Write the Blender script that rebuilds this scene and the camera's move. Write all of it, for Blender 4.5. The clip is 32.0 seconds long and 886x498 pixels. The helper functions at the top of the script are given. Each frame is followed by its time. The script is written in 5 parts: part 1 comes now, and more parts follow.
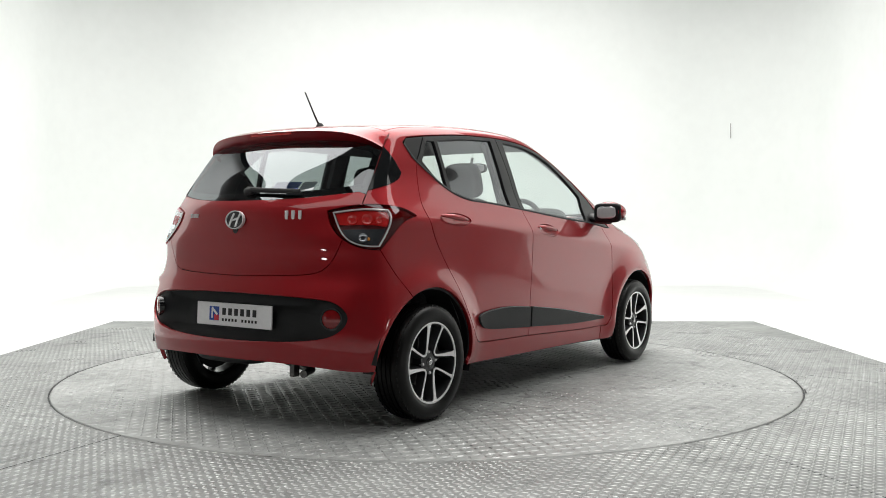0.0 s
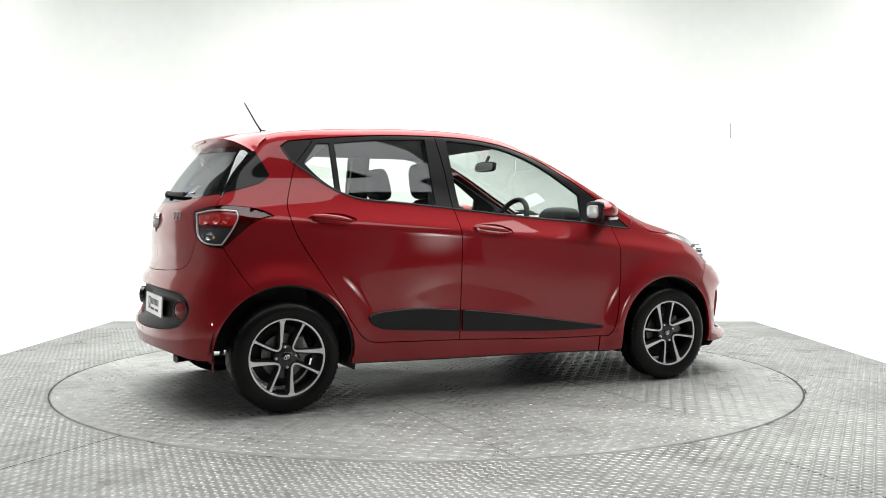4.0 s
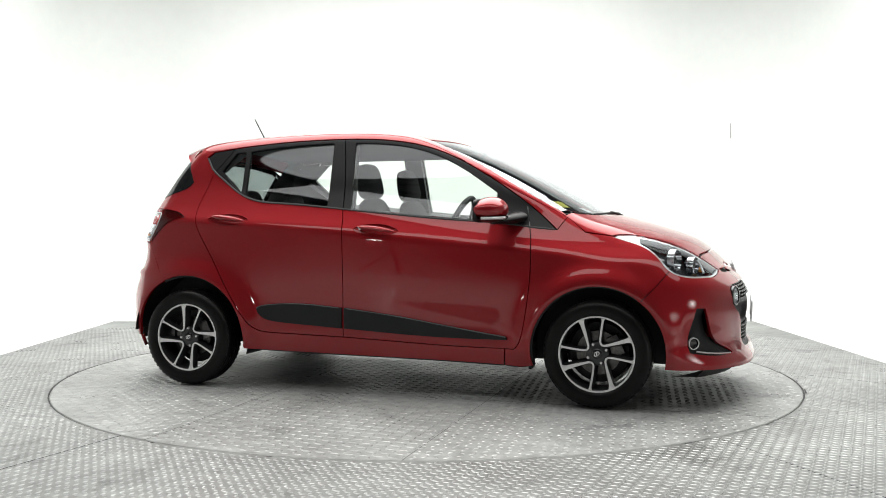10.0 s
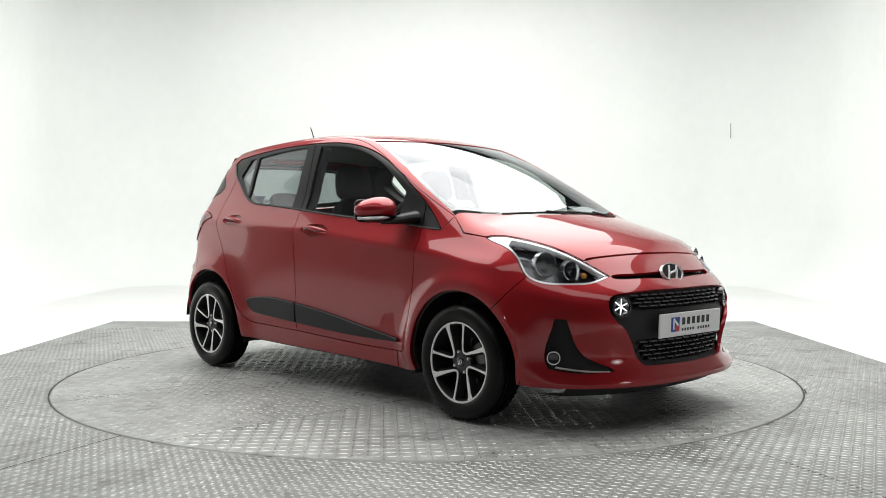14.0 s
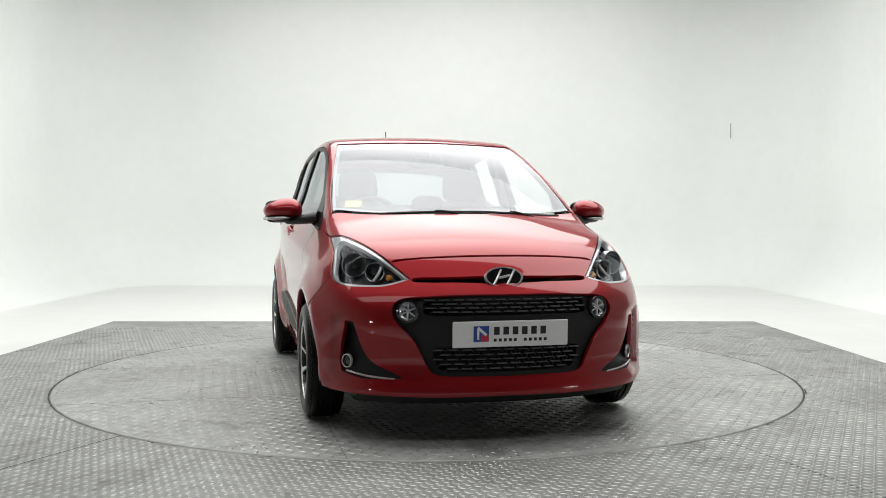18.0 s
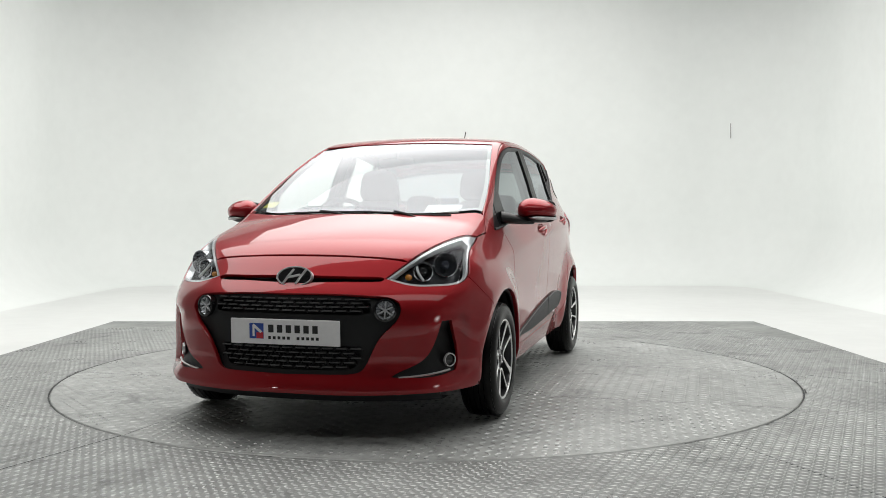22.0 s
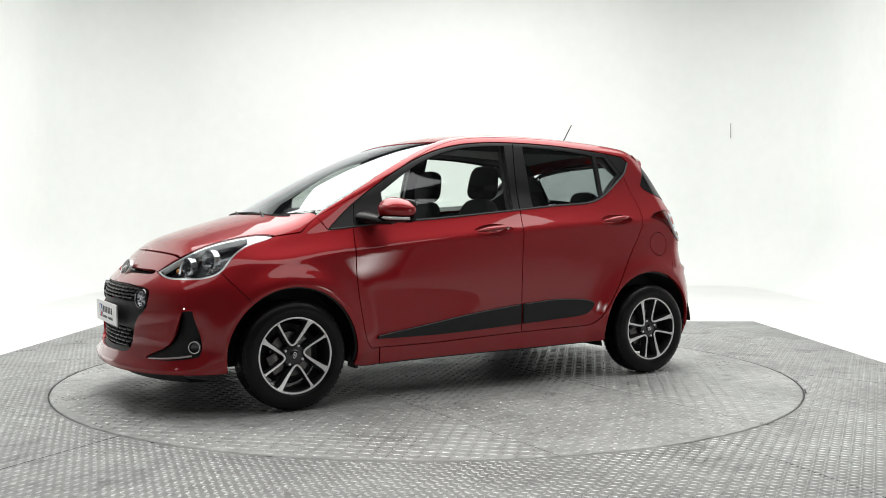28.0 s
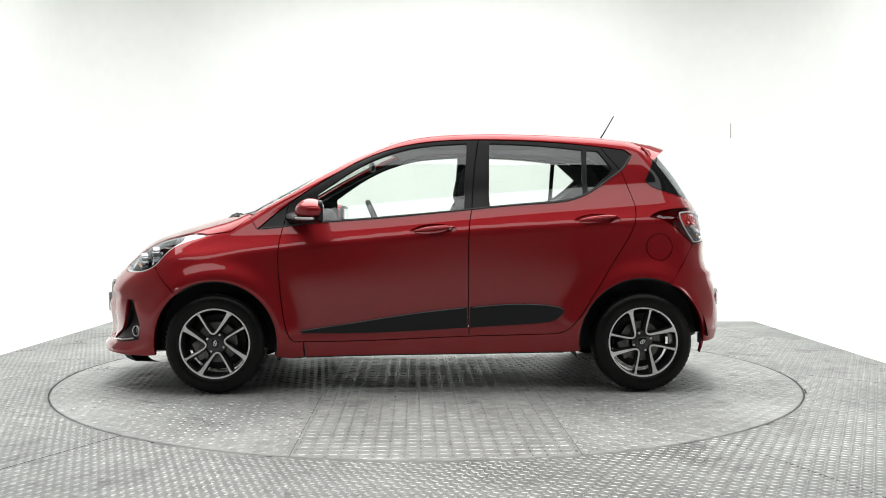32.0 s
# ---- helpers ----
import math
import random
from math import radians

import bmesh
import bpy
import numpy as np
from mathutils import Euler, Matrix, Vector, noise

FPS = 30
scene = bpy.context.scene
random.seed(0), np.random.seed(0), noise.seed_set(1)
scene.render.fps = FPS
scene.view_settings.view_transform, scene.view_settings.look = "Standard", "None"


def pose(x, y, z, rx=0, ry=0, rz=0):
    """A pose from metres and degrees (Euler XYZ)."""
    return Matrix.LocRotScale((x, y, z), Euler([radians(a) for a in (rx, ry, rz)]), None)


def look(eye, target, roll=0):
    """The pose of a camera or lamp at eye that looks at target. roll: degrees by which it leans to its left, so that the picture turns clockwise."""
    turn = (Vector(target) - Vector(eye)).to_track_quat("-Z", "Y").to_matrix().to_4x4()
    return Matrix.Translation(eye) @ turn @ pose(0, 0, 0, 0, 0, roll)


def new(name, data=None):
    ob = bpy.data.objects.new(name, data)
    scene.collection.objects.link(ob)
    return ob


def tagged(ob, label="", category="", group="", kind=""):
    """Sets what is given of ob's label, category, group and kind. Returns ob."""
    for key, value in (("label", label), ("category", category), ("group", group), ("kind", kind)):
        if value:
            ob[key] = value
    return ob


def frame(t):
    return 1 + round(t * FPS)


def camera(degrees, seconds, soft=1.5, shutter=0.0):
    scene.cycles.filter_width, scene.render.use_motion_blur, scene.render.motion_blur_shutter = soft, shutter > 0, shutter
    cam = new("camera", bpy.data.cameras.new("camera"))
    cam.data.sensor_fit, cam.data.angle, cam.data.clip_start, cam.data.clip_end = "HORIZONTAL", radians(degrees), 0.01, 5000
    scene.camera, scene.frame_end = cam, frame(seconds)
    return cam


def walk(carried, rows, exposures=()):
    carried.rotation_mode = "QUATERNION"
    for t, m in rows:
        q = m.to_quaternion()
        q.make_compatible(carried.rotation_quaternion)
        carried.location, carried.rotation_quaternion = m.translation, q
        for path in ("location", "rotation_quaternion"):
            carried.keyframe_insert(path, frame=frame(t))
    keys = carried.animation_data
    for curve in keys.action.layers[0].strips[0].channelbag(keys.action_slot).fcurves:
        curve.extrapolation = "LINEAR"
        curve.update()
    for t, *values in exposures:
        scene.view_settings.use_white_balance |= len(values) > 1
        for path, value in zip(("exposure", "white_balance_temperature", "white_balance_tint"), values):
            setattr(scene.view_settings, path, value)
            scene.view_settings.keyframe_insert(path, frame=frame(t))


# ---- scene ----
import mathutils.geometry

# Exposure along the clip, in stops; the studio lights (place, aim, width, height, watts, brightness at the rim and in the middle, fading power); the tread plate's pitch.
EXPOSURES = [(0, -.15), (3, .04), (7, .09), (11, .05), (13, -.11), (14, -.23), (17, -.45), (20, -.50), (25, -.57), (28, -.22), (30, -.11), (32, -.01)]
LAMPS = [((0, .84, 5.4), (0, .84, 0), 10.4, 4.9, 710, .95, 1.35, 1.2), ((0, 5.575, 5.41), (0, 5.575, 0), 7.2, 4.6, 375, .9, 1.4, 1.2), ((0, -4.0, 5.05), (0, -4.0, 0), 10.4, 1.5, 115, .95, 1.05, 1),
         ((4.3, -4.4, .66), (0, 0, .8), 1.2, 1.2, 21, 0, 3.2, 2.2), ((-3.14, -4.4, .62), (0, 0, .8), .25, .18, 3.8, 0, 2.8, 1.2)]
PITCH = .046

# The place: x to the camera's right, y away from it, z up; the turntable turns about the origin.
cam = camera(50.49, 32.0, soft=.9)
EYE = pose(.0915, -5.956, .952, 90 - 1.608, 0, 0)
walk(cam, [(0, EYE), (32, EYE)], exposures=EXPOSURES)


def turn(t):
    """How far the turntable has turned at t seconds, in degrees."""
    return 54.884 - 7.2863 * t - .049 * math.sin(math.pi * t / 32) + .509 * math.sin(math.pi * t / 16)


# ---- light ----
world = bpy.data.worlds.new("world")
scene.world = world
world.use_nodes = True
world.node_tree.nodes["Background"].inputs[0].default_value = (.9, .95, 1, 1)
world.node_tree.nodes["Background"].inputs[1].default_value = .02


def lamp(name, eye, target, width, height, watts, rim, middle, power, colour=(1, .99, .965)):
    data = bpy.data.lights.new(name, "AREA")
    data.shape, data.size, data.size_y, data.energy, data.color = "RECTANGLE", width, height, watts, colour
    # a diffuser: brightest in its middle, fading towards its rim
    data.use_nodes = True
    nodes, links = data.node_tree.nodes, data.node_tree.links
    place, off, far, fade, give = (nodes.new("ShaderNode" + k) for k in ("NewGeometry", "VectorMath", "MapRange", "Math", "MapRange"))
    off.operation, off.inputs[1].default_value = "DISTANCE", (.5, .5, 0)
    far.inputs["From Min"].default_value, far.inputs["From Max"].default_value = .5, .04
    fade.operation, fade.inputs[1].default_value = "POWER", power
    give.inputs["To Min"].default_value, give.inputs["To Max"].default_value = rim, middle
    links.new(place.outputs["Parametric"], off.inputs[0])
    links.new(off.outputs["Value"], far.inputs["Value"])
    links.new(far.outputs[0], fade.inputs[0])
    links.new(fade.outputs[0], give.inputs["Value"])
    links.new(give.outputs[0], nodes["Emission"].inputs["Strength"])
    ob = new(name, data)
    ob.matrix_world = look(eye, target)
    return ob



# ---- materials ----
def material(name, base, rough=.5, metal=0.0, coat=0.0, spec=.5, grain=0.0, scale=40.0, bump=0.0, bump_scale=200.0, blot=0.0, blot_scale=3.0, emit=None, strength=0.0):
    """A Principled material with noise in its colour at two scales, and fine relief."""
    m = bpy.data.materials.new(name)
    m.use_nodes = True
    nodes, links = m.node_tree.nodes, m.node_tree.links
    b = nodes["Principled BSDF"]
    b.inputs["Base Color"].default_value = (*base, 1)
    b.inputs["Roughness"].default_value = rough
    b.inputs["Metallic"].default_value = metal
    b.inputs["Coat Weight"].default_value = coat
    b.inputs["Coat Roughness"].default_value = .015
    b.inputs["Specular IOR Level"].default_value = spec
    co = nodes.new("ShaderNodeTexCoord")
    colour = None
    for amount, size in ((grain, scale), (blot, blot_scale)):
        if amount:
            n = nodes.new("ShaderNodeTexNoise")
            n.inputs["Scale"].default_value, n.inputs["Detail"].default_value = size, 5
            links.new(co.outputs["Object"], n.inputs["Vector"])
            ramp = nodes.new("ShaderNodeMapRange")
            ramp.inputs["From Min"].default_value, ramp.inputs["From Max"].default_value = .3, .7
            ramp.inputs["To Min"].default_value, ramp.inputs["To Max"].default_value = 1 - amount, 1 + amount * .6
            links.new(n.outputs["Fac"], ramp.inputs["Value"])
            mix = nodes.new("ShaderNodeMix")
            mix.data_type, mix.blend_type = "RGBA", "MULTIPLY"
            mix.inputs["Factor"].default_value = 1
            if colour is None:
                mix.inputs[6].default_value = (*base, 1)
            else:
                links.new(colour, mix.inputs[6])
            links.new(ramp.outputs[0], mix.inputs[7])
            colour = mix.outputs[2]
    if colour is not None:
        links.new(colour, b.inputs["Base Color"])
    if bump:
        n = nodes.new("ShaderNodeTexNoise")
        n.inputs["Scale"].default_value = bump_scale
        links.new(co.outputs["Object"], n.inputs["Vector"])
        bu = nodes.new("ShaderNodeBump")
        bu.inputs["Strength"].default_value, bu.inputs["Distance"].default_value = bump, .002
        links.new(n.outputs["Fac"], bu.inputs["Height"])
        links.new(bu.outputs[0], b.inputs["Normal"])
    if emit:
        b.inputs["Emission Color"].default_value = (*emit, 1)
        b.inputs["Emission Strength"].default_value = strength
    return m


def glass(name, tint, gloss=1.0, rough=0.0, graze=.9):
    """Thin glass: light passes straight through its tint, and glances off it."""
    m = bpy.data.materials.new(name)
    m.use_nodes = True
    nodes, links = m.node_tree.nodes, m.node_tree.links
    nodes.remove(nodes["Principled BSDF"])
    through_it, shine, mix = (nodes.new("ShaderNode" + k) for k in ("BsdfTransparent", "BsdfGlossy", "MixShader"))
    through_it.inputs[0].default_value = (*tint, 1)
    shine.inputs["Roughness"].default_value = rough
    shine.inputs[0].default_value = (.94, .96, 1, 1)
    w = nodes.new("ShaderNodeLayerWeight")
    w.inputs["Blend"].default_value = .5
    p = nodes.new("ShaderNodeMath")
    p.operation, p.inputs[1].default_value = "POWER", 4.0
    k = nodes.new("ShaderNodeMath")
    k.operation, k.inputs[1].default_value, k.inputs[2].default_value, k.use_clamp = "MULTIPLY_ADD", graze, .055 * gloss, True
    links.new(w.outputs["Facing"], p.inputs[0])
    links.new(p.outputs[0], k.inputs[0])
    links.new(k.outputs[0], mix.inputs[0])
    links.new(through_it.outputs[0], mix.inputs[1])
    links.new(shine.outputs[0], mix.inputs[2])
    links.new(mix.outputs[0], nodes["Material Output"].inputs[0])
    return m


def paint(name, base):
    m = material(name, base, rough=.47, metal=.62, coat=1, spec=.3, grain=.12, scale=900)
    m.node_tree.nodes["Principled BSDF"].inputs["Coat IOR"].default_value = 1.5
    return m


RED = paint("red metallic paint", (.305, .0048, .0098))
BLACK_GLOSS = material("black gloss paint", (.012, .012, .013), .08, coat=.5)
DARK_GLASS = material("black tinted glass", (.010, .011, .012), .05, spec=.3)
BLACK_SATIN = material("black satin film", (.008, .008, .009), .36, spec=.35, grain=.1, scale=300, bump=.05)
PLASTIC = material("dark grey moulded plastic", (.012, .013, .014), .50, spec=.32, grain=.15, scale=120, bump=.25, bump_scale=900)
GRILLE = material("grille plastic", (.085, .086, .088), .32, grain=.15, scale=120)
DARK = material("black plastic", (.008, .008, .009), .6, grain=.2, scale=30, bump=.1)
RUBBER = material("tyre rubber", (.0045, .0045, .0045), .36, spec=.22, grain=.25, scale=60, blot=.2, blot_scale=9, bump=.15, bump_scale=300)
CHROME = material("chrome", (.86, .86, .87), .12, metal=.55, coat=.5, grain=.04, scale=30)
SILVER = material("machined alloy", (.90, .90, .895), .28, metal=.42, grain=.10, scale=400)
ALLOY_DARK = material("dark grey alloy paint", (.040, .041, .043), .35, metal=.4, coat=.4, grain=.1, scale=60)
STEEL = material("brushed brake steel", (.16, .155, .15), .35, metal=1, grain=.2, scale=80, blot=.3, blot_scale=20)
CLOTH = material("black seat cloth", (.022, .022, .024), .9, grain=.3, scale=220, blot=.12, blot_scale=6, bump=.3, bump_scale=700)
TRIM_GREY = material("grey interior plastic", (.055, .055, .057), .65, grain=.12, scale=90, bump=.2, bump_scale=500)
RAIL = material("grey pillar lining", (.16, .16, .155), .8, grain=.1, scale=150, bump=.2, bump_scale=600)
LINING = material("grey headlining", (.20, .20, .195), .9, grain=.1, scale=150, bump=.2, bump_scale=600)
LENS_RED = glass("red lamp lens", (.62, .010, .014), 1.4)
LENS_CLEAR = glass("clear lamp lens", (.93, .95, .96), .4, graze=.4)
GLASS = glass("window glass", (.90, .945, .92), 1.4)
GLASS_SCREEN = glass("windscreen glass", (.80, .86, .84), 2.3)
GLASS_REAR = glass("tinted rear glass", (.30, .34, .34), 2.4, graze=.4)
AMBER = material("amber bulb", (.75, .28, .03), .25, coat=.6)
LAMP_RED = material("red lamp reflector", (.55, .012, .012), .25, coat=1, grain=.3, scale=180, emit=(1, .03, .02), strength=.04)
REFLECTOR_RED = material("red reflector", (.23, .006, .008), .12, coat=1, spec=.3, grain=.35, scale=240)
LAMP_GREY = material("lamp bowl", (.50, .51, .53), .12, metal=.85, grain=.2, scale=60)
LAMP_DARK = material("lamp bezel", (.085, .087, .095), .20, metal=.5, coat=.5, grain=.2, scale=90)
WHITE_PLATE = material("white plate plastic", (.90, .90, .91), .35, coat=.2, grain=.03, scale=50)
INK = material("black print", (.015, .015, .016), .5, grain=.1, scale=80)
BLUE = material("blue print", (.02, .07, .36), .45, grain=.06, scale=60)
CRIMSON = material("red print", (.62, .03, .05), .45, grain=.06, scale=60)
YELLOW = material("yellow sticker", (.75, .68, .10), .5, grain=.06, scale=60)
PAPER = material("white paper", (.80, .81, .83), .7, grain=.04, scale=60)
WALL = material("white studio paint", (.836, .86, .845), .75, grain=.015, scale=6, blot=.035, blot_scale=.45)
FLOOR_WHITE = material("glossy white floor paint", (.70, .71, .70), .28, grain=.03, scale=5, blot=.05, blot_scale=.8)
MARK = material("wall scratch", (.30, .30, .29), .8, grain=.1, scale=20)
HALL_SIDE = material("pale hall wall", (.50, .50, .495), .8, grain=.05, scale=3, blot=.1, blot_scale=.5)
HALL = material("grey hall wall", (.13, .13, .133), .8, grain=.2, scale=3, blot=.2, blot_scale=.5)
CEILING = material("hall ceiling", (.22, .22, .226), .8, grain=.2, scale=3, blot=.2, blot_scale=.5)
STEEL_DARK = material("dark steel truss", (.03, .03, .032), .5, metal=.4, grain=.2, scale=20)


def tread_material(name, base=(.285, .293, .288), metal=.5, low=.26, high=.46):
    """Worn tread plate: grey steel with scuffs and rubbed patches."""
    m = material(name, base, .42, metal=metal, grain=.24, scale=14, blot=.25, blot_scale=1.3, bump=.12, bump_scale=120)
    nodes, links = m.node_tree.nodes, m.node_tree.links
    b = nodes["Principled BSDF"]
    co = nodes.new("ShaderNodeTexCoord")
    n = nodes.new("ShaderNodeTexNoise")
    n.inputs["Scale"].default_value, n.inputs["Detail"].default_value = 2.2, 6
    r = nodes.new("ShaderNodeMapRange")
    r.inputs["From Min"].default_value, r.inputs["From Max"].default_value = .35, .65
    r.inputs["To Min"].default_value, r.inputs["To Max"].default_value = low, high
    links.new(co.outputs["Object"], n.inputs["Vector"])
    links.new(n.outputs["Fac"], r.inputs["Value"])
    links.new(r.outputs[0], b.inputs["Roughness"])
    # dark scuffs and rubbed-in dirt
    scuff = nodes.new("ShaderNodeTexNoise")
    scuff.inputs["Scale"].default_value, scuff.inputs["Detail"].default_value, scuff.inputs["Distortion"].default_value = 3.1, 9, .8
    mask = nodes.new("ShaderNodeMapRange")
    mask.inputs["From Min"].default_value, mask.inputs["From Max"].default_value = .60, .74
    mask.inputs["To Min"].default_value, mask.inputs["To Max"].default_value = 1, .50
    dirt = nodes.new("ShaderNodeMix")
    dirt.data_type, dirt.blend_type = "RGBA", "MULTIPLY"
    dirt.inputs["Factor"].default_value = 1
    links.new(co.outputs["Object"], scuff.inputs["Vector"])
    links.new(scuff.outputs["Fac"], mask.inputs["Value"])
    links.new(b.inputs["Base Color"].links[0].from_socket, dirt.inputs[6])
    links.new(mask.outputs[0], dirt.inputs[7])
    links.new(dirt.outputs[2], b.inputs["Base Color"])
    return m


PALE = material("pale silvered plastic", (.72, .73, .74), .22, metal=.35, coat=.6, grain=.05, scale=60)
TREAD = tread_material("worn tread plate", (.250, .259, .251), .15, .40, .60)
TREAD_DISC = tread_material("worn turntable plate", (.362, .373, .364), .15, .40, .60)
TREAD_BAR = tread_material("rubbed tread bars", (.355, .365, .357), .42, .25, .42)


# ---- building helpers ----
def mesh_object(name, verts, faces, mat, parent=None, label="", smooth=False):
    me = bpy.data.meshes.new(name)
    me.from_pydata([tuple(v) for v in verts], [], [tuple(f) for f in faces])
    if smooth:
        me.polygons.foreach_set("use_smooth", [True] * len(me.polygons))
    for one in (mat if isinstance(mat, (list, tuple)) else [mat]):
        me.materials.append(one)
    ob = new(name, me)
    ob.parent = parent
    return tagged(ob, label=label)


def part(name, bm, mat, parent=None, label="", smooth=True):
    """Links a bmesh as one mesh object under a thing or a part."""
    me = bpy.data.meshes.new(name)
    bmesh.ops.recalc_face_normals(bm, faces=bm.faces)
    bm.to_mesh(me)
    bm.free()
    if smooth:
        me.polygons.foreach_set("use_smooth", [True] * len(me.polygons))
        me.set_sharp_from_angle(angle=radians(38))
    for one in (mat if isinstance(mat, (list, tuple)) else [mat]):
        me.materials.append(one)
    ob = new(name, me)
    ob.parent = parent
    return tagged(ob, label=label)


def box_bm(x0, x1, y0, y1, z0, z1, bevel=.0, bm=None, m=None, segments=2):
    bm = bm or bmesh.new()
    made = bmesh.ops.create_cube(bm, size=1)["verts"]
    bmesh.ops.scale(bm, vec=(x1 - x0, y1 - y0, z1 - z0), verts=made)
    bmesh.ops.translate(bm, vec=((x0 + x1) / 2, (y0 + y1) / 2, (z0 + z1) / 2), verts=made)
    if bevel:
        edges = list({e for v in made for e in v.link_edges})
        got = bmesh.ops.bevel(bm, geom=edges, offset=bevel, segments=segments, affect="EDGES", profile=.6)
        made = list({v for f in got["faces"] for v in f.verts} | {v for v in made if v.is_valid})
    if m is not None:
        bmesh.ops.transform(bm, matrix=m, verts=made)
    return bm


def lathe_bm(profile, steps=48, bm=None, m=None, arc=2 * math.pi):
    """Turns a profile of (radius, height) about the z axis."""
    bm = bm or bmesh.new()
    closed = arc > 6.28
    rings = []
    for k in range(steps if closed else steps + 1):
        a = arc * k / steps
        rings.append([bm.verts.new((r * math.cos(a), r * math.sin(a), h)) for r, h in profile])
    for k in range(steps):
        p, q = rings[k], rings[(k + 1) % len(rings)]
        for i in range(len(profile) - 1):
            bm.faces.new((p[i], q[i], q[i + 1], p[i + 1]))
    made = [v for r in rings for v in r]
    bmesh.ops.remove_doubles(bm, verts=made, dist=1e-6)
    if m is not None:
        bmesh.ops.transform(bm, matrix=m, verts=[v for v in made if v.is_valid])
    return bm


def pillow_bm(size, m, power=.35, taper=(1, 1), rings=14, steps=28, bm=None):
    """A cushion-like rounded block of the given size; taper: how much narrower its top is along x and y."""
    bm = bm or bmesh.new()
    grid = []
    pw = lambda v, e: math.copysign(abs(v) ** e, v)
    for i in range(rings + 1):
        u = -math.pi / 2 + math.pi * i / rings
        row = []
        for k in range(steps):
            w = 2 * math.pi * k / steps
            x, y, z = pw(math.cos(u), power) * pw(math.cos(w), power), pw(math.cos(u), power) * pw(math.sin(w), power), pw(math.sin(u), power)
            t = (z + 1) / 2
            row.append(bm.verts.new((x * size[0] / 2 * (1 + (taper[0] - 1) * t), y * size[1] / 2 * (1 + (taper[1] - 1) * t), z * size[2] / 2)))
        grid.append(row)
    for i in range(rings):
        for k in range(steps):
            bm.faces.new((grid[i][k], grid[i][(k + 1) % steps], grid[i + 1][(k + 1) % steps], grid[i + 1][k]))
    made = [v for r in grid for v in r]
    bmesh.ops.remove_doubles(bm, verts=made, dist=1e-5)
    bmesh.ops.transform(bm, matrix=m, verts=[v for v in made if v.is_valid])
    return bm


def tube_bm(points, radius, sides=8, bm=None, flat=1.0):
    """A rod along points; radius: a number, or one for each point; flat: its height over its width."""
    bm = bm or bmesh.new()
    pts = [Vector(p) for p in points]
    radii = radius if isinstance(radius, (list, tuple)) else [radius] * len(pts)
    rings = []
    for i, p in enumerate(pts):
        d = (pts[min(i + 1, len(pts) - 1)] - pts[max(i - 1, 0)]).normalized()
        side = d.cross(Vector((0, 0, 1)))
        side = side.normalized() if side.length > 1e-4 else Vector((1, 0, 0))
        up = side.cross(d)
        rings.append([bm.verts.new(p + side * math.cos(2 * math.pi * k / sides) * radii[i] + up * math.sin(2 * math.pi * k / sides) * radii[i] * flat) for k in range(sides)])
    for a, b in zip(rings, rings[1:]):
        for k in range(sides):
            bm.faces.new((a[k], a[(k + 1) % sides], b[(k + 1) % sides], b[k]))
    bm.faces.new(rings[0]), bm.faces.new(rings[-1])
    return bm


# ---- the studio ----
HALF, BACK, TALL, FRONT = 5.65, 9.4, 5.6, -11.0


WEST_END, BEND = 1.5, 1.6


def cyclorama():
    """One white wall on three sides, with rounded corners, whose foot curves into the floor."""
    prof = [(0, TALL), (0, 2.6), (0, .9)] + [(.9 - .9 * math.cos(a), .9 - .9 * math.sin(a)) for a in np.linspace(.08, math.pi / 2, 14)] + [(.9, -.06), (-.18, -.06), (-.18, TALL)]
    plan = [(-HALF, y, 1, 0) for y in np.linspace(WEST_END, BACK - BEND, 6)]
    plan += [(-HALF + BEND - BEND * math.cos(a), BACK - BEND + BEND * math.sin(a), math.cos(a), -math.sin(a)) for a in np.linspace(0, math.pi / 2, 25)[1:]]
    plan += [(-x, y, -u, v) for x, y, u, v in plan[::-1]]
    n, verts, faces = len(prof), [], []
    for x, y, u, v in plan:
        verts += [(x + u * d, y + v * d, h - .02) for d, h in prof]
    for k in range(len(plan) - 1):
        faces += [(k * n + i, k * n + (i + 1) % n, (k + 1) * n + (i + 1) % n, (k + 1) * n + i) for i in range(n)]
    faces += [tuple(range(n)), tuple(range(len(plan) * n - 1, (len(plan) - 1) * n - 1, -1))]
    ob = mesh_object("wall_studio", verts, faces, WALL, smooth=True)
    ob.data.set_sharp_from_angle(angle=radians(35))
    return tagged(ob, "white painted studio wall with rounded corners, curving softly into the floor", "wall", kind="structure")


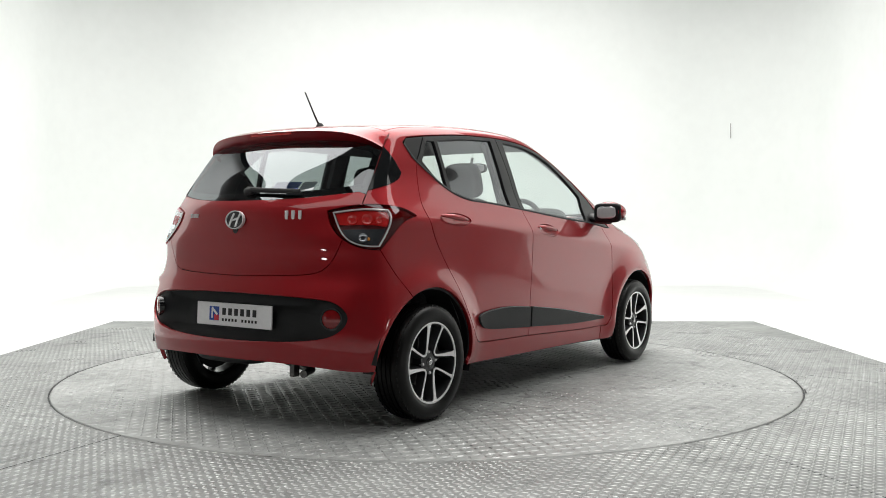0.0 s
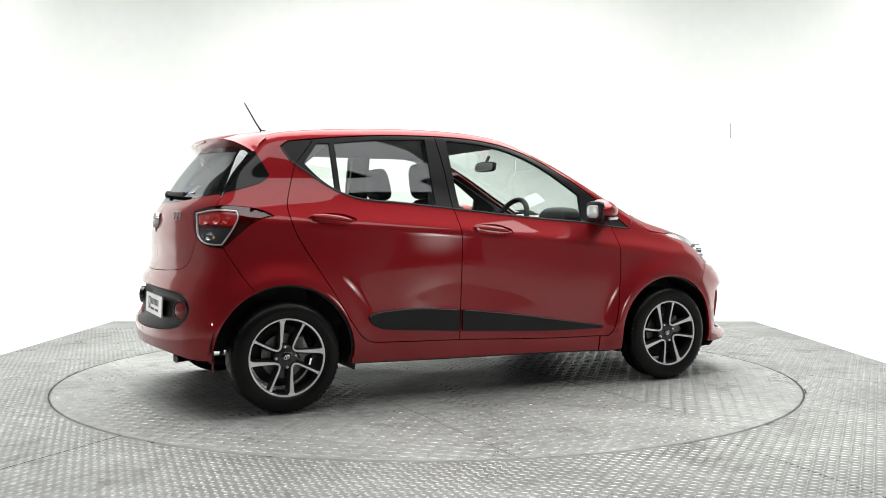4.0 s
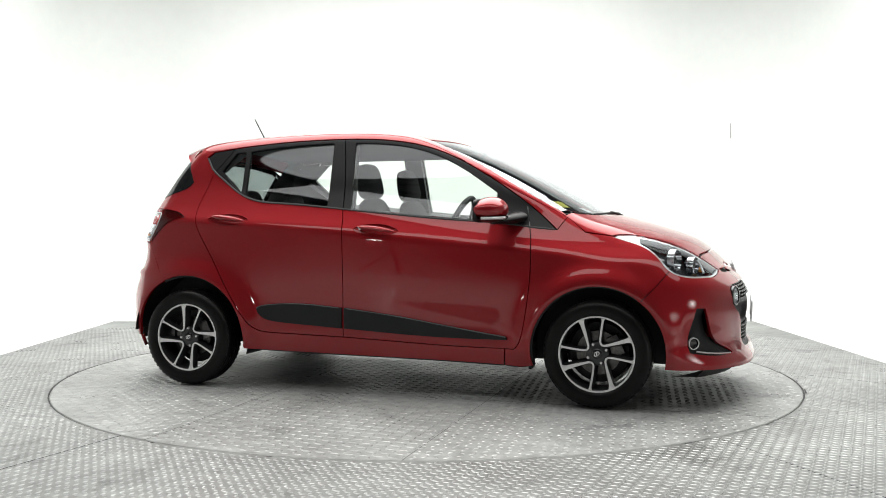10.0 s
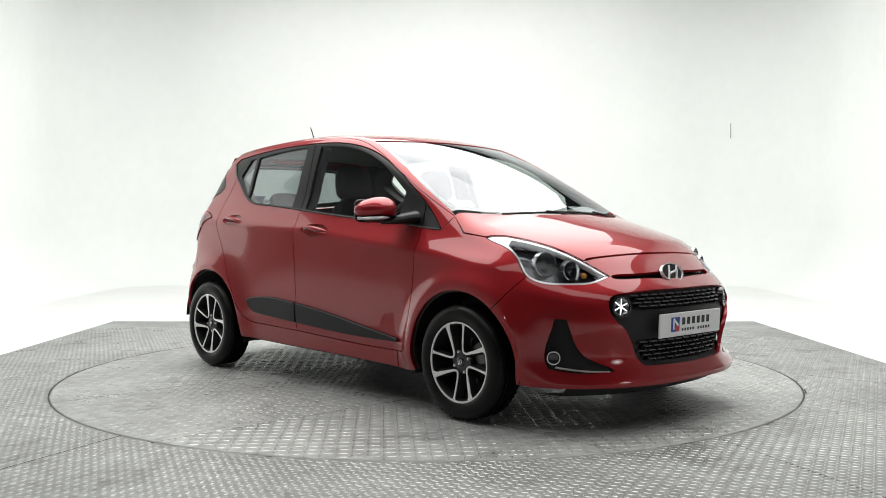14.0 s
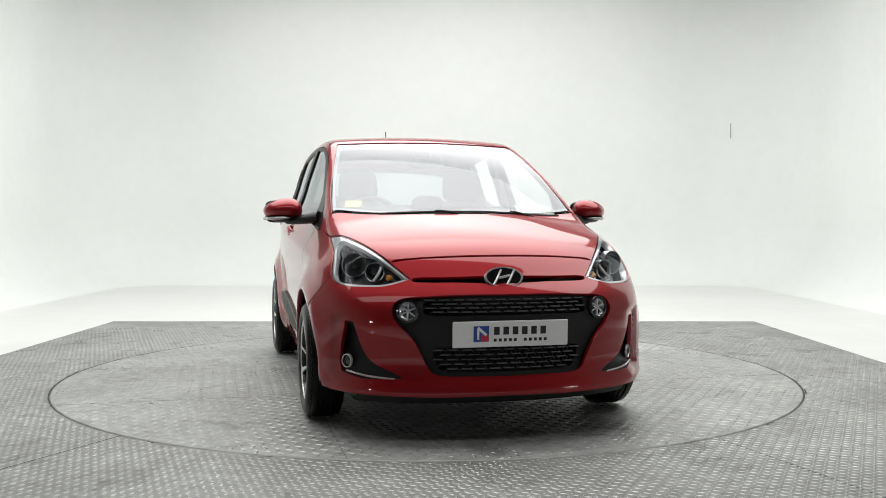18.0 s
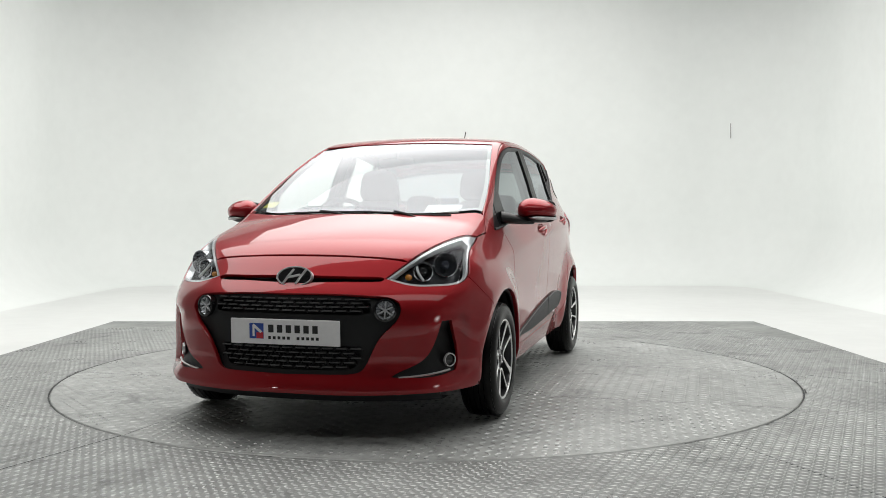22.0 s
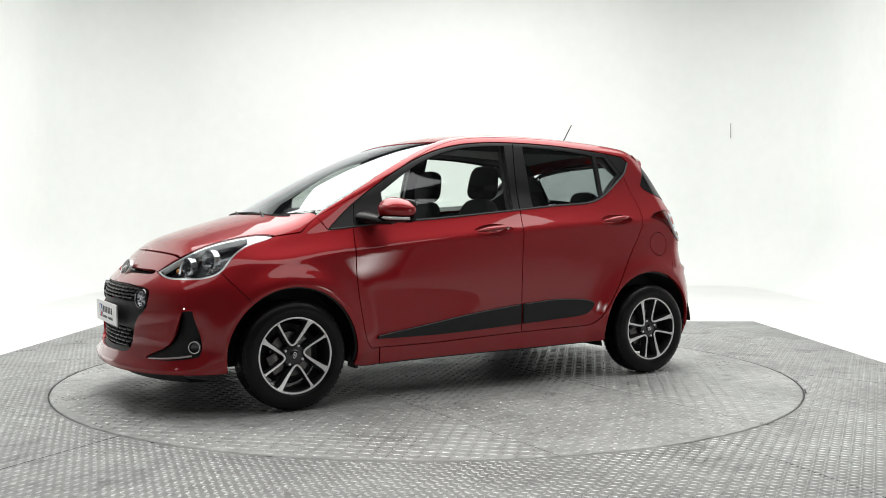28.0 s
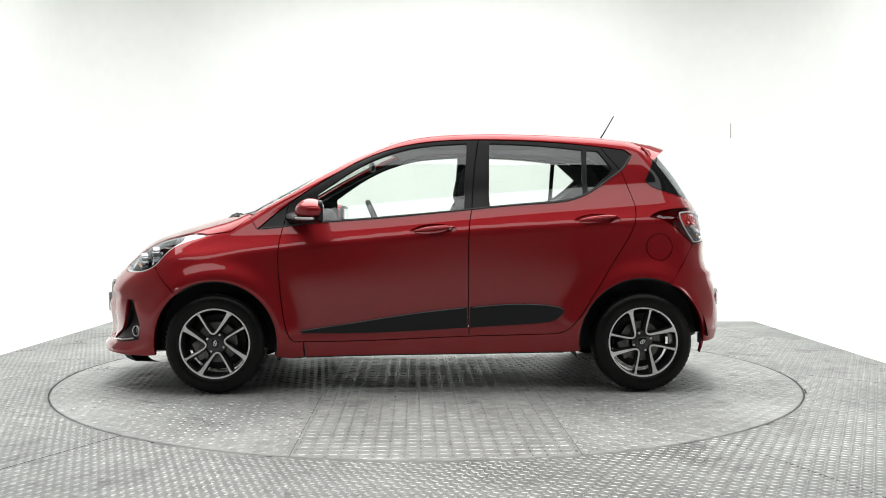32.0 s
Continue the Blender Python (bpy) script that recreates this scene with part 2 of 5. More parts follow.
studio_wall = cyclorama()
part("wall_mark", box_bm(-.005, .005, -.014, .006, 2.31, 2.55, m=pose(4.733, 9.247, 0, 0, 0, -25)), MARK, studio_wall, "thin grey scratch on the white wall", smooth=False)
wf = part("floor", box_bm(-9, 9, FRONT, BACK + .2, -.30, -.02), FLOOR_WHITE, smooth=False)
tagged(wf, "glossy white painted studio floor round the platform", "floor", kind="structure")
for name, b in (("wall_south", (-9.2, 9.2, FRONT - .2, FRONT, -.3, TALL + 1)), ("wall_southwest", (-9.2, -9, FRONT, WEST_END, -.3, TALL + 1)), ("wall_southeast", (9, 9.2, FRONT, WEST_END, -.3, TALL + 1)),
                ("wall_west_return", (-9.2, -HALF - .18, WEST_END, WEST_END + .2, -.3, TALL + 1)), ("wall_east_return", (HALF + .18, 9.2, WEST_END, WEST_END + .2, -.3, TALL + 1))):
    tagged(part(name, box_bm(*b), HALL if name == "wall_south" else HALL_SIDE, smooth=False), "plain grey wall of the hall behind the studio set", "wall", kind="structure")
tagged(part("ceiling", box_bm(-9.2, 9.2, FRONT - .2, BACK + .4, TALL + 1, TALL + 1.2), CEILING, smooth=False), "plain grey hall ceiling", "ceiling", kind="structure")


for y in (-4.6, -6.4, -8.2, -10.0):
    beam = bmesh.new()
    box_bm(-9, 9, y - .09, y + .09, TALL + .30, TALL + .36, bm=beam)
    box_bm(-9, 9, y - .09, y + .09, TALL + .94, TALL + 1.0, bm=beam)
    for k in range(24):
        box_bm(-.40, .40, y - .03, y + .03, -.03, .03, bm=beam, m=Matrix.Translation((-8.6 + .75 * k, 0, TALL + .65)) @ pose(0, 0, 0, 0, 38 * (-1) ** k, 0))
    tagged(part("roof_truss", beam, STEEL_DARK, smooth=False), "dark steel roof truss of the hall", "truss", kind="structure")


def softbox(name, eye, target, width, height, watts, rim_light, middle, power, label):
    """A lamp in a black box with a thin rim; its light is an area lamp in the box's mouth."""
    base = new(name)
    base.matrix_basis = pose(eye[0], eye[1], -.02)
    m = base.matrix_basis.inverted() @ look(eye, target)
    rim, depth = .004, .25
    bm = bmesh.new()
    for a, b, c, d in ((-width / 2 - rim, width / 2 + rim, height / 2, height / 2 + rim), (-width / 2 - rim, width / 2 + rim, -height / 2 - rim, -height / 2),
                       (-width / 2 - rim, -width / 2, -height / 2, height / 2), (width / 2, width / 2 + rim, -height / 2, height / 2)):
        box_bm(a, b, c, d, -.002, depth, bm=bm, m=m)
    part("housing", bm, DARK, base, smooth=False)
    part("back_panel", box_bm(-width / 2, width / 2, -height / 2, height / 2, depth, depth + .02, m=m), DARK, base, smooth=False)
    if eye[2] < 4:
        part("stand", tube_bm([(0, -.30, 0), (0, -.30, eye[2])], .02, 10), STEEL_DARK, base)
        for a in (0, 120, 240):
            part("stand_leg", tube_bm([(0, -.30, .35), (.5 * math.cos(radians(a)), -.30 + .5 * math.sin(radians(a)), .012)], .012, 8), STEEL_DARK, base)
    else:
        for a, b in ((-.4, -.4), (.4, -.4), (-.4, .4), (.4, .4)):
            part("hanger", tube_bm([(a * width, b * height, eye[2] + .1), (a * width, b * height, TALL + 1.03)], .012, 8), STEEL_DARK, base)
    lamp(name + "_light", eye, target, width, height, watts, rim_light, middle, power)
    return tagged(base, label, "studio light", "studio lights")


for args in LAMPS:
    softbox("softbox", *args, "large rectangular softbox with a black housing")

# ---- the platform and its turntable ----
RADIUS = 2.228


def tread_bars(inside, pitch, length, width, height, angle=0.0):
    """Raised bars of tread plate, in two crossing directions, wherever inside(x, y) holds."""
    rng = np.random.default_rng(4)
    n = int(3.3 / pitch) + 1
    i, k = np.meshgrid(np.arange(-n, n + 1), np.arange(-n, n + 1), indexing="ij")
    i, k = i.ravel(), k.ravel()
    x, y = i * pitch, k * pitch
    turned = np.where((i + k) % 2 == 0, math.pi / 4, -math.pi / 4) + angle
    x, y = x * math.cos(angle) - y * math.sin(angle), x * math.sin(angle) + y * math.cos(angle)
    keep = inside(x, y)
    x, y, turned = x[keep], y[keep], turned[keep]
    shape = np.array([(-.5, 0, 0), (0, -.5, 0), (.5, 0, 0), (0, .5, 0), (-.22, 0, 1), (.22, 0, 1)])
    worn = height * rng.uniform(.75, 1.1, len(x))
    px, py = shape[:, 0] * length, shape[:, 1] * width
    c, s = np.cos(turned)[:, None], np.sin(turned)[:, None]
    verts = np.stack([x[:, None] + px * c - py * s, y[:, None] + px * s + py * c, shape[:, 2] * worn[:, None]], -1).reshape(-1, 3)
    tri = np.array([(0, 1, 4), (1, 5, 4), (1, 2, 5), (2, 3, 5), (3, 4, 5), (3, 0, 4)])
    faces = (tri[None] + 6 * np.arange(len(x))[:, None, None]).reshape(-1, 3)
    return verts, faces


SIDE, NEAR = 3.09, -3.1
steps = 144
ring = [(math.cos(2 * math.pi * k / steps), math.sin(2 * math.pi * k / steps)) for k in range(steps)]
verts, faces = [], []
hole = RADIUS + .009
for c, s in ring:
    k = SIDE / max(abs(c), abs(s))
    verts += [(hole * c, hole * s, 0), (k * c, k * s, 0), (k * c, k * s, -.03), (hole * c, hole * s, -.03)]
for k in range(steps):
    a, b = 4 * k, 4 * ((k + 1) % steps)
    for i in range(4):
        faces.append((a + i, a + (i + 1) % 4, b + (i + 1) % 4, b + i))
platform = mesh_object("platform", verts, faces, TREAD)
tagged(platform, "square platform of worn grey tread plate round the turntable", "platform", kind="structure")
v, f = tread_bars(lambda x, y: (np.hypot(x, y) > RADIUS + .02) & (np.maximum(abs(x), abs(y)) < SIDE - .03), .031, .033, .0150, .0024, .35)
near_bars = np.argsort(np.hypot(v[::6, 0], v[::6, 1] + 3.1))[:300]
rest = np.ones(len(v) // 6, bool)
rest[near_bars] = False
tagged(mesh_object("tread_pattern", v.reshape(-1, 6, 3)[rest].reshape(-1, 3), f[:6 * int(rest.sum())], TREAD_BAR, platform), kind="stuff")
bar_mesh = None
for k in near_bars:
    q = v.reshape(-1, 6, 3)[k]
    c = q[:4].mean(0)
    if bar_mesh is None:
        first = mesh_object("tread_bar", [(-.0165, 0, 0), (0, -.0075, 0), (.0165, 0, 0), (0, .0075, 0), (-.0073, 0, .0029), (.0073, 0, .0029)], f[:6], TREAD_BAR, platform)
        bar_mesh = first.data
    else:
        first = new("tread_bar", bar_mesh)
        first.parent = platform
    first.matrix_basis = pose(c[0], c[1], 0, 0, 0, math.degrees(math.atan2(q[2][1] - q[0][1], q[2][0] - q[0][0])))
for x0, y0, x1, y1 in ((-1.35, -1.78, -1.95, -3.08), (1.30, -1.82, 1.75, -3.08), (2.3, -.05, 3.08, -.75)):
    d = Vector((x1 - x0, y1 - y0, 0))
    part("joint", box_bm(0, d.length, -.0018, .0018, -.001, .0012, m=Matrix.Translation((x0, y0, 0)) @ pose(0, 0, 0, 0, 0, math.degrees(math.atan2(d.y, d.x)))), DARK, platform, "dark seam between two plates", smooth=False)
tagged(part("turntable_well", lathe_bm([(0, -.05), (RADIUS + .05, -.05), (RADIUS + .05, -.031)], 96), DARK), "dark well under the turntable", "platform", kind="structure")

# added black ring: stands in for the shade down in the turntable's gap
part("gap_shade_ring", lathe_bm([(RADIUS - .0005, -.0035), (RADIUS + .0085, -.0015), (RADIUS + .0088, -.006)], 144), DARK, platform, "black ring standing in for the shade in the gap round the turntable")
rng = random.Random(8)
for k in range(26):
    a, w, h = rng.uniform(0, 360), rng.uniform(.4, 2.6), rng.uniform(.004, .011)
    part("scuff", lathe_bm([(RADIUS + .009, .0008), (RADIUS + .010 + h * .6, .0012), (RADIUS + .010 + h, .0006)], 8, m=pose(0, 0, 0, 0, 0, a), arc=radians(w)), DARK, platform, "dark dirt along the gap")

turntable = new("turntable")
tagged(turntable, "round turntable of worn grey tread plate set flush in the platform", "turntable")
part("disc", lathe_bm([(0, .0005), (RADIUS - .006, .0005), (RADIUS - .002, -.003), (RADIUS - .002, -.04), (0, -.04)], 144), TREAD_DISC, turntable)
v, f = tread_bars(lambda x, y: (np.hypot(x, y) < RADIUS - .02) & (x > .6), PITCH, .047, .021, .0032, .1)
tagged(mesh_object("tread_pattern", v, f, TREAD_BAR, turntable), kind="stuff")
v, f = tread_bars(lambda x, y: (np.hypot(x, y) < RADIUS - .02) & (x < .6) & (x > -.6), PITCH, .046, .020, .0028, math.pi / 4)
tagged(mesh_object("tread_pattern", v, f, TREAD_BAR, turntable), kind="stuff")
v, f = tread_bars(lambda x, y: (np.hypot(x, y) < RADIUS - .02) & (x < -.6), PITCH, .047, .021, .0032, .1)
tagged(mesh_object("tread_pattern", v, f, TREAD_BAR, turntable), kind="stuff")
for x0, y0, x1, y1 in ((.6, -2.14, .6, 2.14), (-.6, -2.14, -.6, 2.14), (.6, -.8, 2.07, -.8)):
    d = Vector((x1 - x0, y1 - y0, 0))
    part("joint", box_bm(0, d.length, -.0010, .0010, -.001, .0011, m=Matrix.Translation((x0, y0, 0)) @ pose(0, 0, 0, 0, 0, math.degrees(math.atan2(d.y, d.x)))), DARK, turntable, "dark seam between two plates", smooth=False)


# ---- the skin of the car: half widths, profiles and ends ----
def spline(knots):
    """A natural cubic spline through (x, y) knots, straight beyond its ends."""
    xs, ys = (np.array(c, float) for c in zip(*knots))
    n, h = len(xs), np.diff(xs)
    a, b = np.eye(n), np.zeros(n)
    for i in range(1, n - 1):
        a[i, i - 1:i + 2] = h[i - 1], 2 * (h[i - 1] + h[i]), h[i]
        b[i] = 6 * ((ys[i + 1] - ys[i]) / h[i] - (ys[i] - ys[i - 1]) / h[i - 1])
    m = np.linalg.solve(a, b)
    s0 = (ys[1] - ys[0]) / h[0] - h[0] * m[1] / 6
    s1 = (ys[-1] - ys[-2]) / h[-1] + h[-1] * m[-2] / 6

    def at(x):
        x = np.asarray(x, float)
        c = np.clip(x, xs[0], xs[-1])
        i = np.clip(np.searchsorted(xs, c) - 1, 0, n - 2)
        p, q, w = xs[i + 1] - c, c - xs[i], h[i]
        y = (m[i] * p ** 3 + m[i + 1] * q ** 3) / (6 * w) + (ys[i] / w - m[i] * w / 6) * p + (ys[i + 1] / w - m[i + 1] * w / 6) * q
        return y + s0 * np.minimum(x - xs[0], 0) + s1 * np.maximum(x - xs[-1], 0)
    return at


def step(a, b, x):
    t = np.clip((x - a) / (b - a), 0, 1)
    return t * t * t * (t * (6 * t - 15) + 10)


def smax(a, b, k):
    h = np.maximum(k - np.abs(a - b), 0) / k
    return np.maximum(a, b) + h * h * k / 4


# the shoulder line's height along the car, and the body's section about that line
shoulder = spline([(-1.8, 1.015), (-1.0, .985), (-.22, .94), (.73, .855), (1.3, .80), (1.9, .75)])
section = spline([(-.85, -.058), (-.73, -.036), (-.60, -.017), (-.45, -.011), (-.30, -.003), (-.15, .0055), (-.075, .0092), (-.05, .0090), (-.035, .0055), (-.017, -.0025), (0, -.0122), (.03, -.0292),
                  (.06, -.0450), (.09, -.0595), (.13, -.0780), (.18, -.0985), (.25, -.1200), (.35, -.1535), (.5, -.209), (.6, -.255)])
taper_low = spline([(-1.9, .13), (-1.5, .024), (-1.1, .004), (-.6, 0), (.6, 0), (1.2, .008), (1.5, .028), (1.8, .098), (2.0, .18)])
taper_high = spline([(-1.9, .12), (-1.5, .062), (-1.1, .024), (-.6, .004), (0, 0), (.6, .012), (1.0, .027), (1.4, .062), (1.7, .112), (2.0, .2)])
roof_line = spline([(-1.6, 1.375), (-1.29, 1.435), (-1.055, 1.464), (-.8, 1.483), (-.5, 1.496), (-.2, 1.496), (.0, 1.484), (.14, 1.463), (.26, 1.431),
                    (.40, 1.381), (.55, 1.317), (.71, 1.240), (.87, 1.156), (1.03, 1.070), (1.19, .982), (1.44, .84)])
bonnet_line = spline([(.9, 1.050), (1.2, .998), (1.36, .955), (1.53, .903), (1.64, .862), (1.74, .812), (1.82, .752), (1.9, .67)])
nose = spline([(.0, 1.84), (.12, 1.91), (.18, 1.955), (.225, 1.966), (.27, 1.950), (.32, 1.936), (.43, 1.945), (.55, 1.945), (.63, 1.905), (.70, 1.835), (.80, 1.745), (.95, 1.60)])
tail = spline([(.1, -1.70), (.21, -1.735), (.30, -1.765), (.425, -1.777), (.55, -1.762), (.65, -1.722), (.74, -1.688), (.86, -1.688), (.964, -1.676), (1.03, -1.655),
               (1.09, -1.617), (1.2, -1.545), (1.355, -1.420), (1.5, -1.30)])


def half_width(x, z):
    v = z - shoulder(x)
    high = step(.55, .95, z)
    y = .80 + section(v) - (1 - high) * taper_low(x) - high * taper_high(x)
    for hub, lift in ((1.192, .041), (-1.192, .037)):
        r = np.hypot(x - hub, z - .285)
        y = y + lift * np.exp(-((r - .355) / .085) ** 2) * step(.1, .32, z)
    return y


def top(x, y):
    roof = roof_line(x + .15 * y * y * step(-.2, .5, x) - .10 * y * y * step(-.9, -1.4, x)) - .085 * y * y
    bonnet = bonnet_line(x + .10 * y * y) - .13 * y * y
    return smax(roof, bonnet, .03)


def body(p):
    """Less than 0 inside the body, 0 on its skin; p: rows of x (forward), y (left), z (up)."""
    x, y, z = p[..., 0], np.abs(p[..., 1]), p[..., 2]
    side = y - half_width(x, z)
    front = x - (nose(z) - .25 * y ** 2 - .50 * y ** 4)
    rear = tail(z) + (.22 + .10 * step(.8, 1.0, z)) * y ** 2 + .13 * y ** 4 - x
    ends = smax(front, rear, .02)
    f = smax(side, ends, .10)
    return smax(f, z - top(x, y), .06)


def normal(p):
    e = 2e-3
    g = np.stack([body(p + d) - body(p - d) for d in np.eye(3) * e], -1)
    return g / np.maximum(np.linalg.norm(g, axis=-1, keepdims=True), 1e-9)


def cast(o, d, reach=1.4):
    """Where rays from inside the body, at o along d, leave it."""
    lo, hi = np.zeros(len(o)), np.full(len(o), reach)
    for _ in range(34):
        mid = (lo + hi) / 2
        inside = body(o + d * mid[:, None]) < 0
        lo, hi = np.where(inside, mid, lo), np.where(inside, hi, mid)
    return o + d * lo[:, None]


FRONT_AXIS, REAR_AXIS, FAN = 1.12, -1.0, .80


def wrap(sz):
    """The skin's points at s along the flank and round the corners, and height z."""
    s, z = np.asarray(sz, float).T
    a = np.clip((s - FRONT_AXIS) / FAN, 0, math.pi) + np.clip((s - REAR_AXIS) / FAN, -math.pi, 0)
    o = np.stack([np.clip(s, REAR_AXIS, FRONT_AXIS), 0 * s, z], -1)
    return cast(o, np.stack([np.sin(a), np.cos(a), 0 * s], -1))


def unwrap(p):
    x, y, z = np.asarray(p, float).T
    ahead, behind = np.maximum(x - FRONT_AXIS, 0), np.maximum(REAR_AXIS - x, 0)
    s = np.clip(x, REAR_AXIS, FRONT_AXIS) + FAN * (np.arctan2(ahead, y) - np.arctan2(behind, y))
    return np.stack([s, z], -1)


def above(xy):
    x, y = np.asarray(xy, float).T
    o = np.stack([x, y, np.full(len(x), .55)], -1)
    return cast(o, np.tile([0., 0., 1.], (len(x), 1)))


def flank(xz):
    """Side-view points (x, z) on the skin of the left flank."""
    x, z = np.asarray(xz, float).T
    return cast(np.stack([x, 0 * x, z], -1), np.tile([0., 1., 0.], (len(x), 1)))


def face(yz, way):
    """Front-view (way 1) or rear-view (way -1) points (y, z) on the skin."""
    y, z = np.asarray(yz, float).T
    return cast(np.stack([np.zeros_like(y), y, z], -1), np.tile([float(way), 0., 0.], (len(y), 1)), 2.4)


# ---- body panels: outlines drawn in the skin's own charts ----
def smooth_line(points, gap=.014):
    """A smooth line through a few points, evenly sampled."""
    p = np.asarray(points, float)
    if len(p) == 2:
        n = max(2, int(np.linalg.norm(p[1] - p[0]) / gap) + 1)
        return p[0] + (p[1] - p[0]) * np.linspace(0, 1, n)[:, None]
    d = np.concatenate([[0], np.cumsum(np.sqrt(np.linalg.norm(np.diff(p, axis=0), axis=1)))])
    n = max(3, int(np.linalg.norm(np.diff(p, axis=0), axis=1).sum() / gap) + 1)
    t = np.linspace(0, d[-1], n)
    return np.stack([spline(list(zip(d, p[:, i])))(t) for i in range(p.shape[1])], -1)


def closed_line(points, gap=.014):
    p = np.asarray(points, float)
    k = min(4, len(p) - 1)
    ext = np.concatenate([p[-k:], p, p[:k + 1]])
    d = np.concatenate([[0], np.cumsum(np.sqrt(np.linalg.norm(np.diff(ext, axis=0), axis=1)))])
    n = max(8, int(np.linalg.norm(np.diff(p, axis=0), axis=1).sum() / gap))
    t = np.linspace(d[k], d[k + len(p)], n, endpoint=False)
    return np.stack([spline(list(zip(d, ext[:, i])))(t) for i in range(2)], -1)


def cornered(points, corners, gap=.014):
    """A closed outline through points, smooth but for the corners named by their numbers."""
    p, n = np.asarray(points, float), len(points)
    out = []
    for a, b in zip(corners, (*corners[1:], corners[0] + n)):
        out.append(smooth_line(p[np.arange(a, b + 1) % n], gap)[:-1])
    return np.concatenate(out)


def outline(*lines):
    """One closed outline out of lines laid end to end."""
    out = []
    for line in lines:
        line = np.asarray(line, float)
        out.append(line[1:] if out and np.linalg.norm(out[-1][-1] - line[0]) < .004 else line)
    p = np.concatenate(out)
    keep = np.linalg.norm(p - np.roll(p, 1, axis=0), axis=1) > .003
    return p[keep]


def area(p):
    x, y = p.T
    return ((x * np.roll(y, -1) - np.roll(x, -1) * y).sum()) / 2


def inset(p, d):
    """The outline drawn in by d."""
    q = p if area(p) > 0 else p[::-1]
    e = np.roll(q, -1, 0) - np.roll(q, 1, 0)
    n = np.stack([-e[:, 1], e[:, 0]], -1)
    return q + n / np.maximum(np.linalg.norm(n, axis=1, keepdims=True), 1e-9) * d


def contains(poly, pts):
    inside = np.zeros(len(pts), bool)
    x, y = pts[:, 0], pts[:, 1]
    for (x0, y0), (x1, y1) in zip(poly, np.roll(poly, -1, 0)):
        if y0 != y1:
            inside ^= ((y0 > y) != (y1 > y)) & (x < (x1 - x0) * (y - y0) / (y1 - y0) + x0)
    return inside


def near(poly, pts, d):
    """Which of pts lie closer than d to the outline."""
    out = np.zeros(len(pts), bool)
    for k in range(0, len(pts), 2000):
        out[k:k + 2000] = (np.linalg.norm(pts[k:k + 2000, None] - poly[None], axis=2) < d).any(1)
    return out


def panel_mesh(name, poly, chart=None, lift=0.0, holes=(), grid=.022, depth=.02, side=1, gap=.0026, rim=True):
    """A skin panel within poly: its face lies on the body, raised by lift, and its edges turn in by depth."""
    chart = chart or wrap
    poly = inset(poly, gap)
    holes = [inset(h, -gap) for h in holes]
    lo, hi = poly.min(0), poly.max(0)
    gx, gy = np.meshgrid(np.arange(lo[0], hi[0], grid), np.arange(lo[1], hi[1], grid), indexing="ij")
    gx = gx + grid / 2 * (np.arange(gx.shape[1]) % 2)[None]
    g = np.stack([gx.ravel(), gy.ravel()], -1)
    g = g[contains(poly, g)]
    for h in holes:
        g = g[~contains(h, g)]
    for h in (poly, *holes):
        g = g[~near(h, g, grid * .55)]
    pts, edges = [tuple(q) for q in poly], [(i, (i + 1) % len(poly)) for i in range(len(poly))]
    for h in holes:
        k = len(pts)
        pts += [tuple(q) for q in h]
        edges += [(k + i, k + (i + 1) % len(h)) for i in range(len(h))]
    pts += [tuple(q) for q in g]
    got = mathutils.geometry.delaunay_2d_cdt([Vector(q) for q in pts], edges, [], 0, 1e-5, False)
    p2, tri = np.array([tuple(q) for q in got[0]]), np.array([t for t in got[2] if len(t) == 3])
    mid = p2[tri].mean(1)
    keep = contains(poly, mid)
    for h in holes:
        keep &= ~contains(h, mid)
    tri = tri[keep]
    used, inv = np.unique(tri, return_inverse=True)
    p2, tri = p2[used], inv.reshape(-1, 3)
    base = chart(p2)
    nor = normal(base)
    pos = base + nor * (lift(p2) if callable(lift) else lift)[:, None] if callable(lift) else base + nor * lift
    flip = (np.cross(pos[tri[:, 1]] - pos[tri[:, 0]], pos[tri[:, 2]] - pos[tri[:, 0]]) * nor[tri[:, 0]]).sum(1) < 0
    tri[flip] = tri[flip][:, ::-1]
    faces = [tuple(t) for t in tri]
    verts, normals = [pos], [nor]
    if rim and depth:
        edge = {}
        for t in tri:
            for i in range(3):
                a, b = int(t[i]), int(t[(i + 1) % 3])
                edge[a, b] = edge.get((a, b), 0) + 1
        free = [(a, b) for (a, b) in edge if (b, a) not in edge]
        k = len(pos)
        index, more, more_n = {}, [], []
        away = {}
        for a, b in free:
            d = np.cross(pos[b] - pos[a], nor[a])
            for v in (a, b):
                away[v] = away.get(v, 0) + d / max(np.linalg.norm(d), 1e-9)
        for v, d in away.items():
            d = d / max(np.linalg.norm(d), 1e-9)
            index[v] = k + len(more)
            more += [pos[v], pos[v] - nor[v] * depth]
            more_n += [d + nor[v] * .4, d]
        for a, b in free:
            faces.append((index[a], index[a] + 1, index[b] + 1, index[b]))
        if more:
            verts.append(np.array(more)), normals.append(np.array(more_n))
    verts, normals = np.concatenate(verts), np.concatenate(normals)
    normals /= np.maximum(np.linalg.norm(normals, axis=1, keepdims=True), 1e-9)
    if side < 0:
        verts, normals = verts * (1, -1, 1), normals * (1, -1, 1)
        faces = [f[::-1] for f in faces]
    me = bpy.data.meshes.new(name)
    me.from_pydata([tuple(v) for v in verts], [], faces)
    me.polygons.foreach_set("use_smooth", [True] * len(me.polygons))
    me.normals_split_custom_set_from_vertices([tuple(n) for n in normals])
    return me


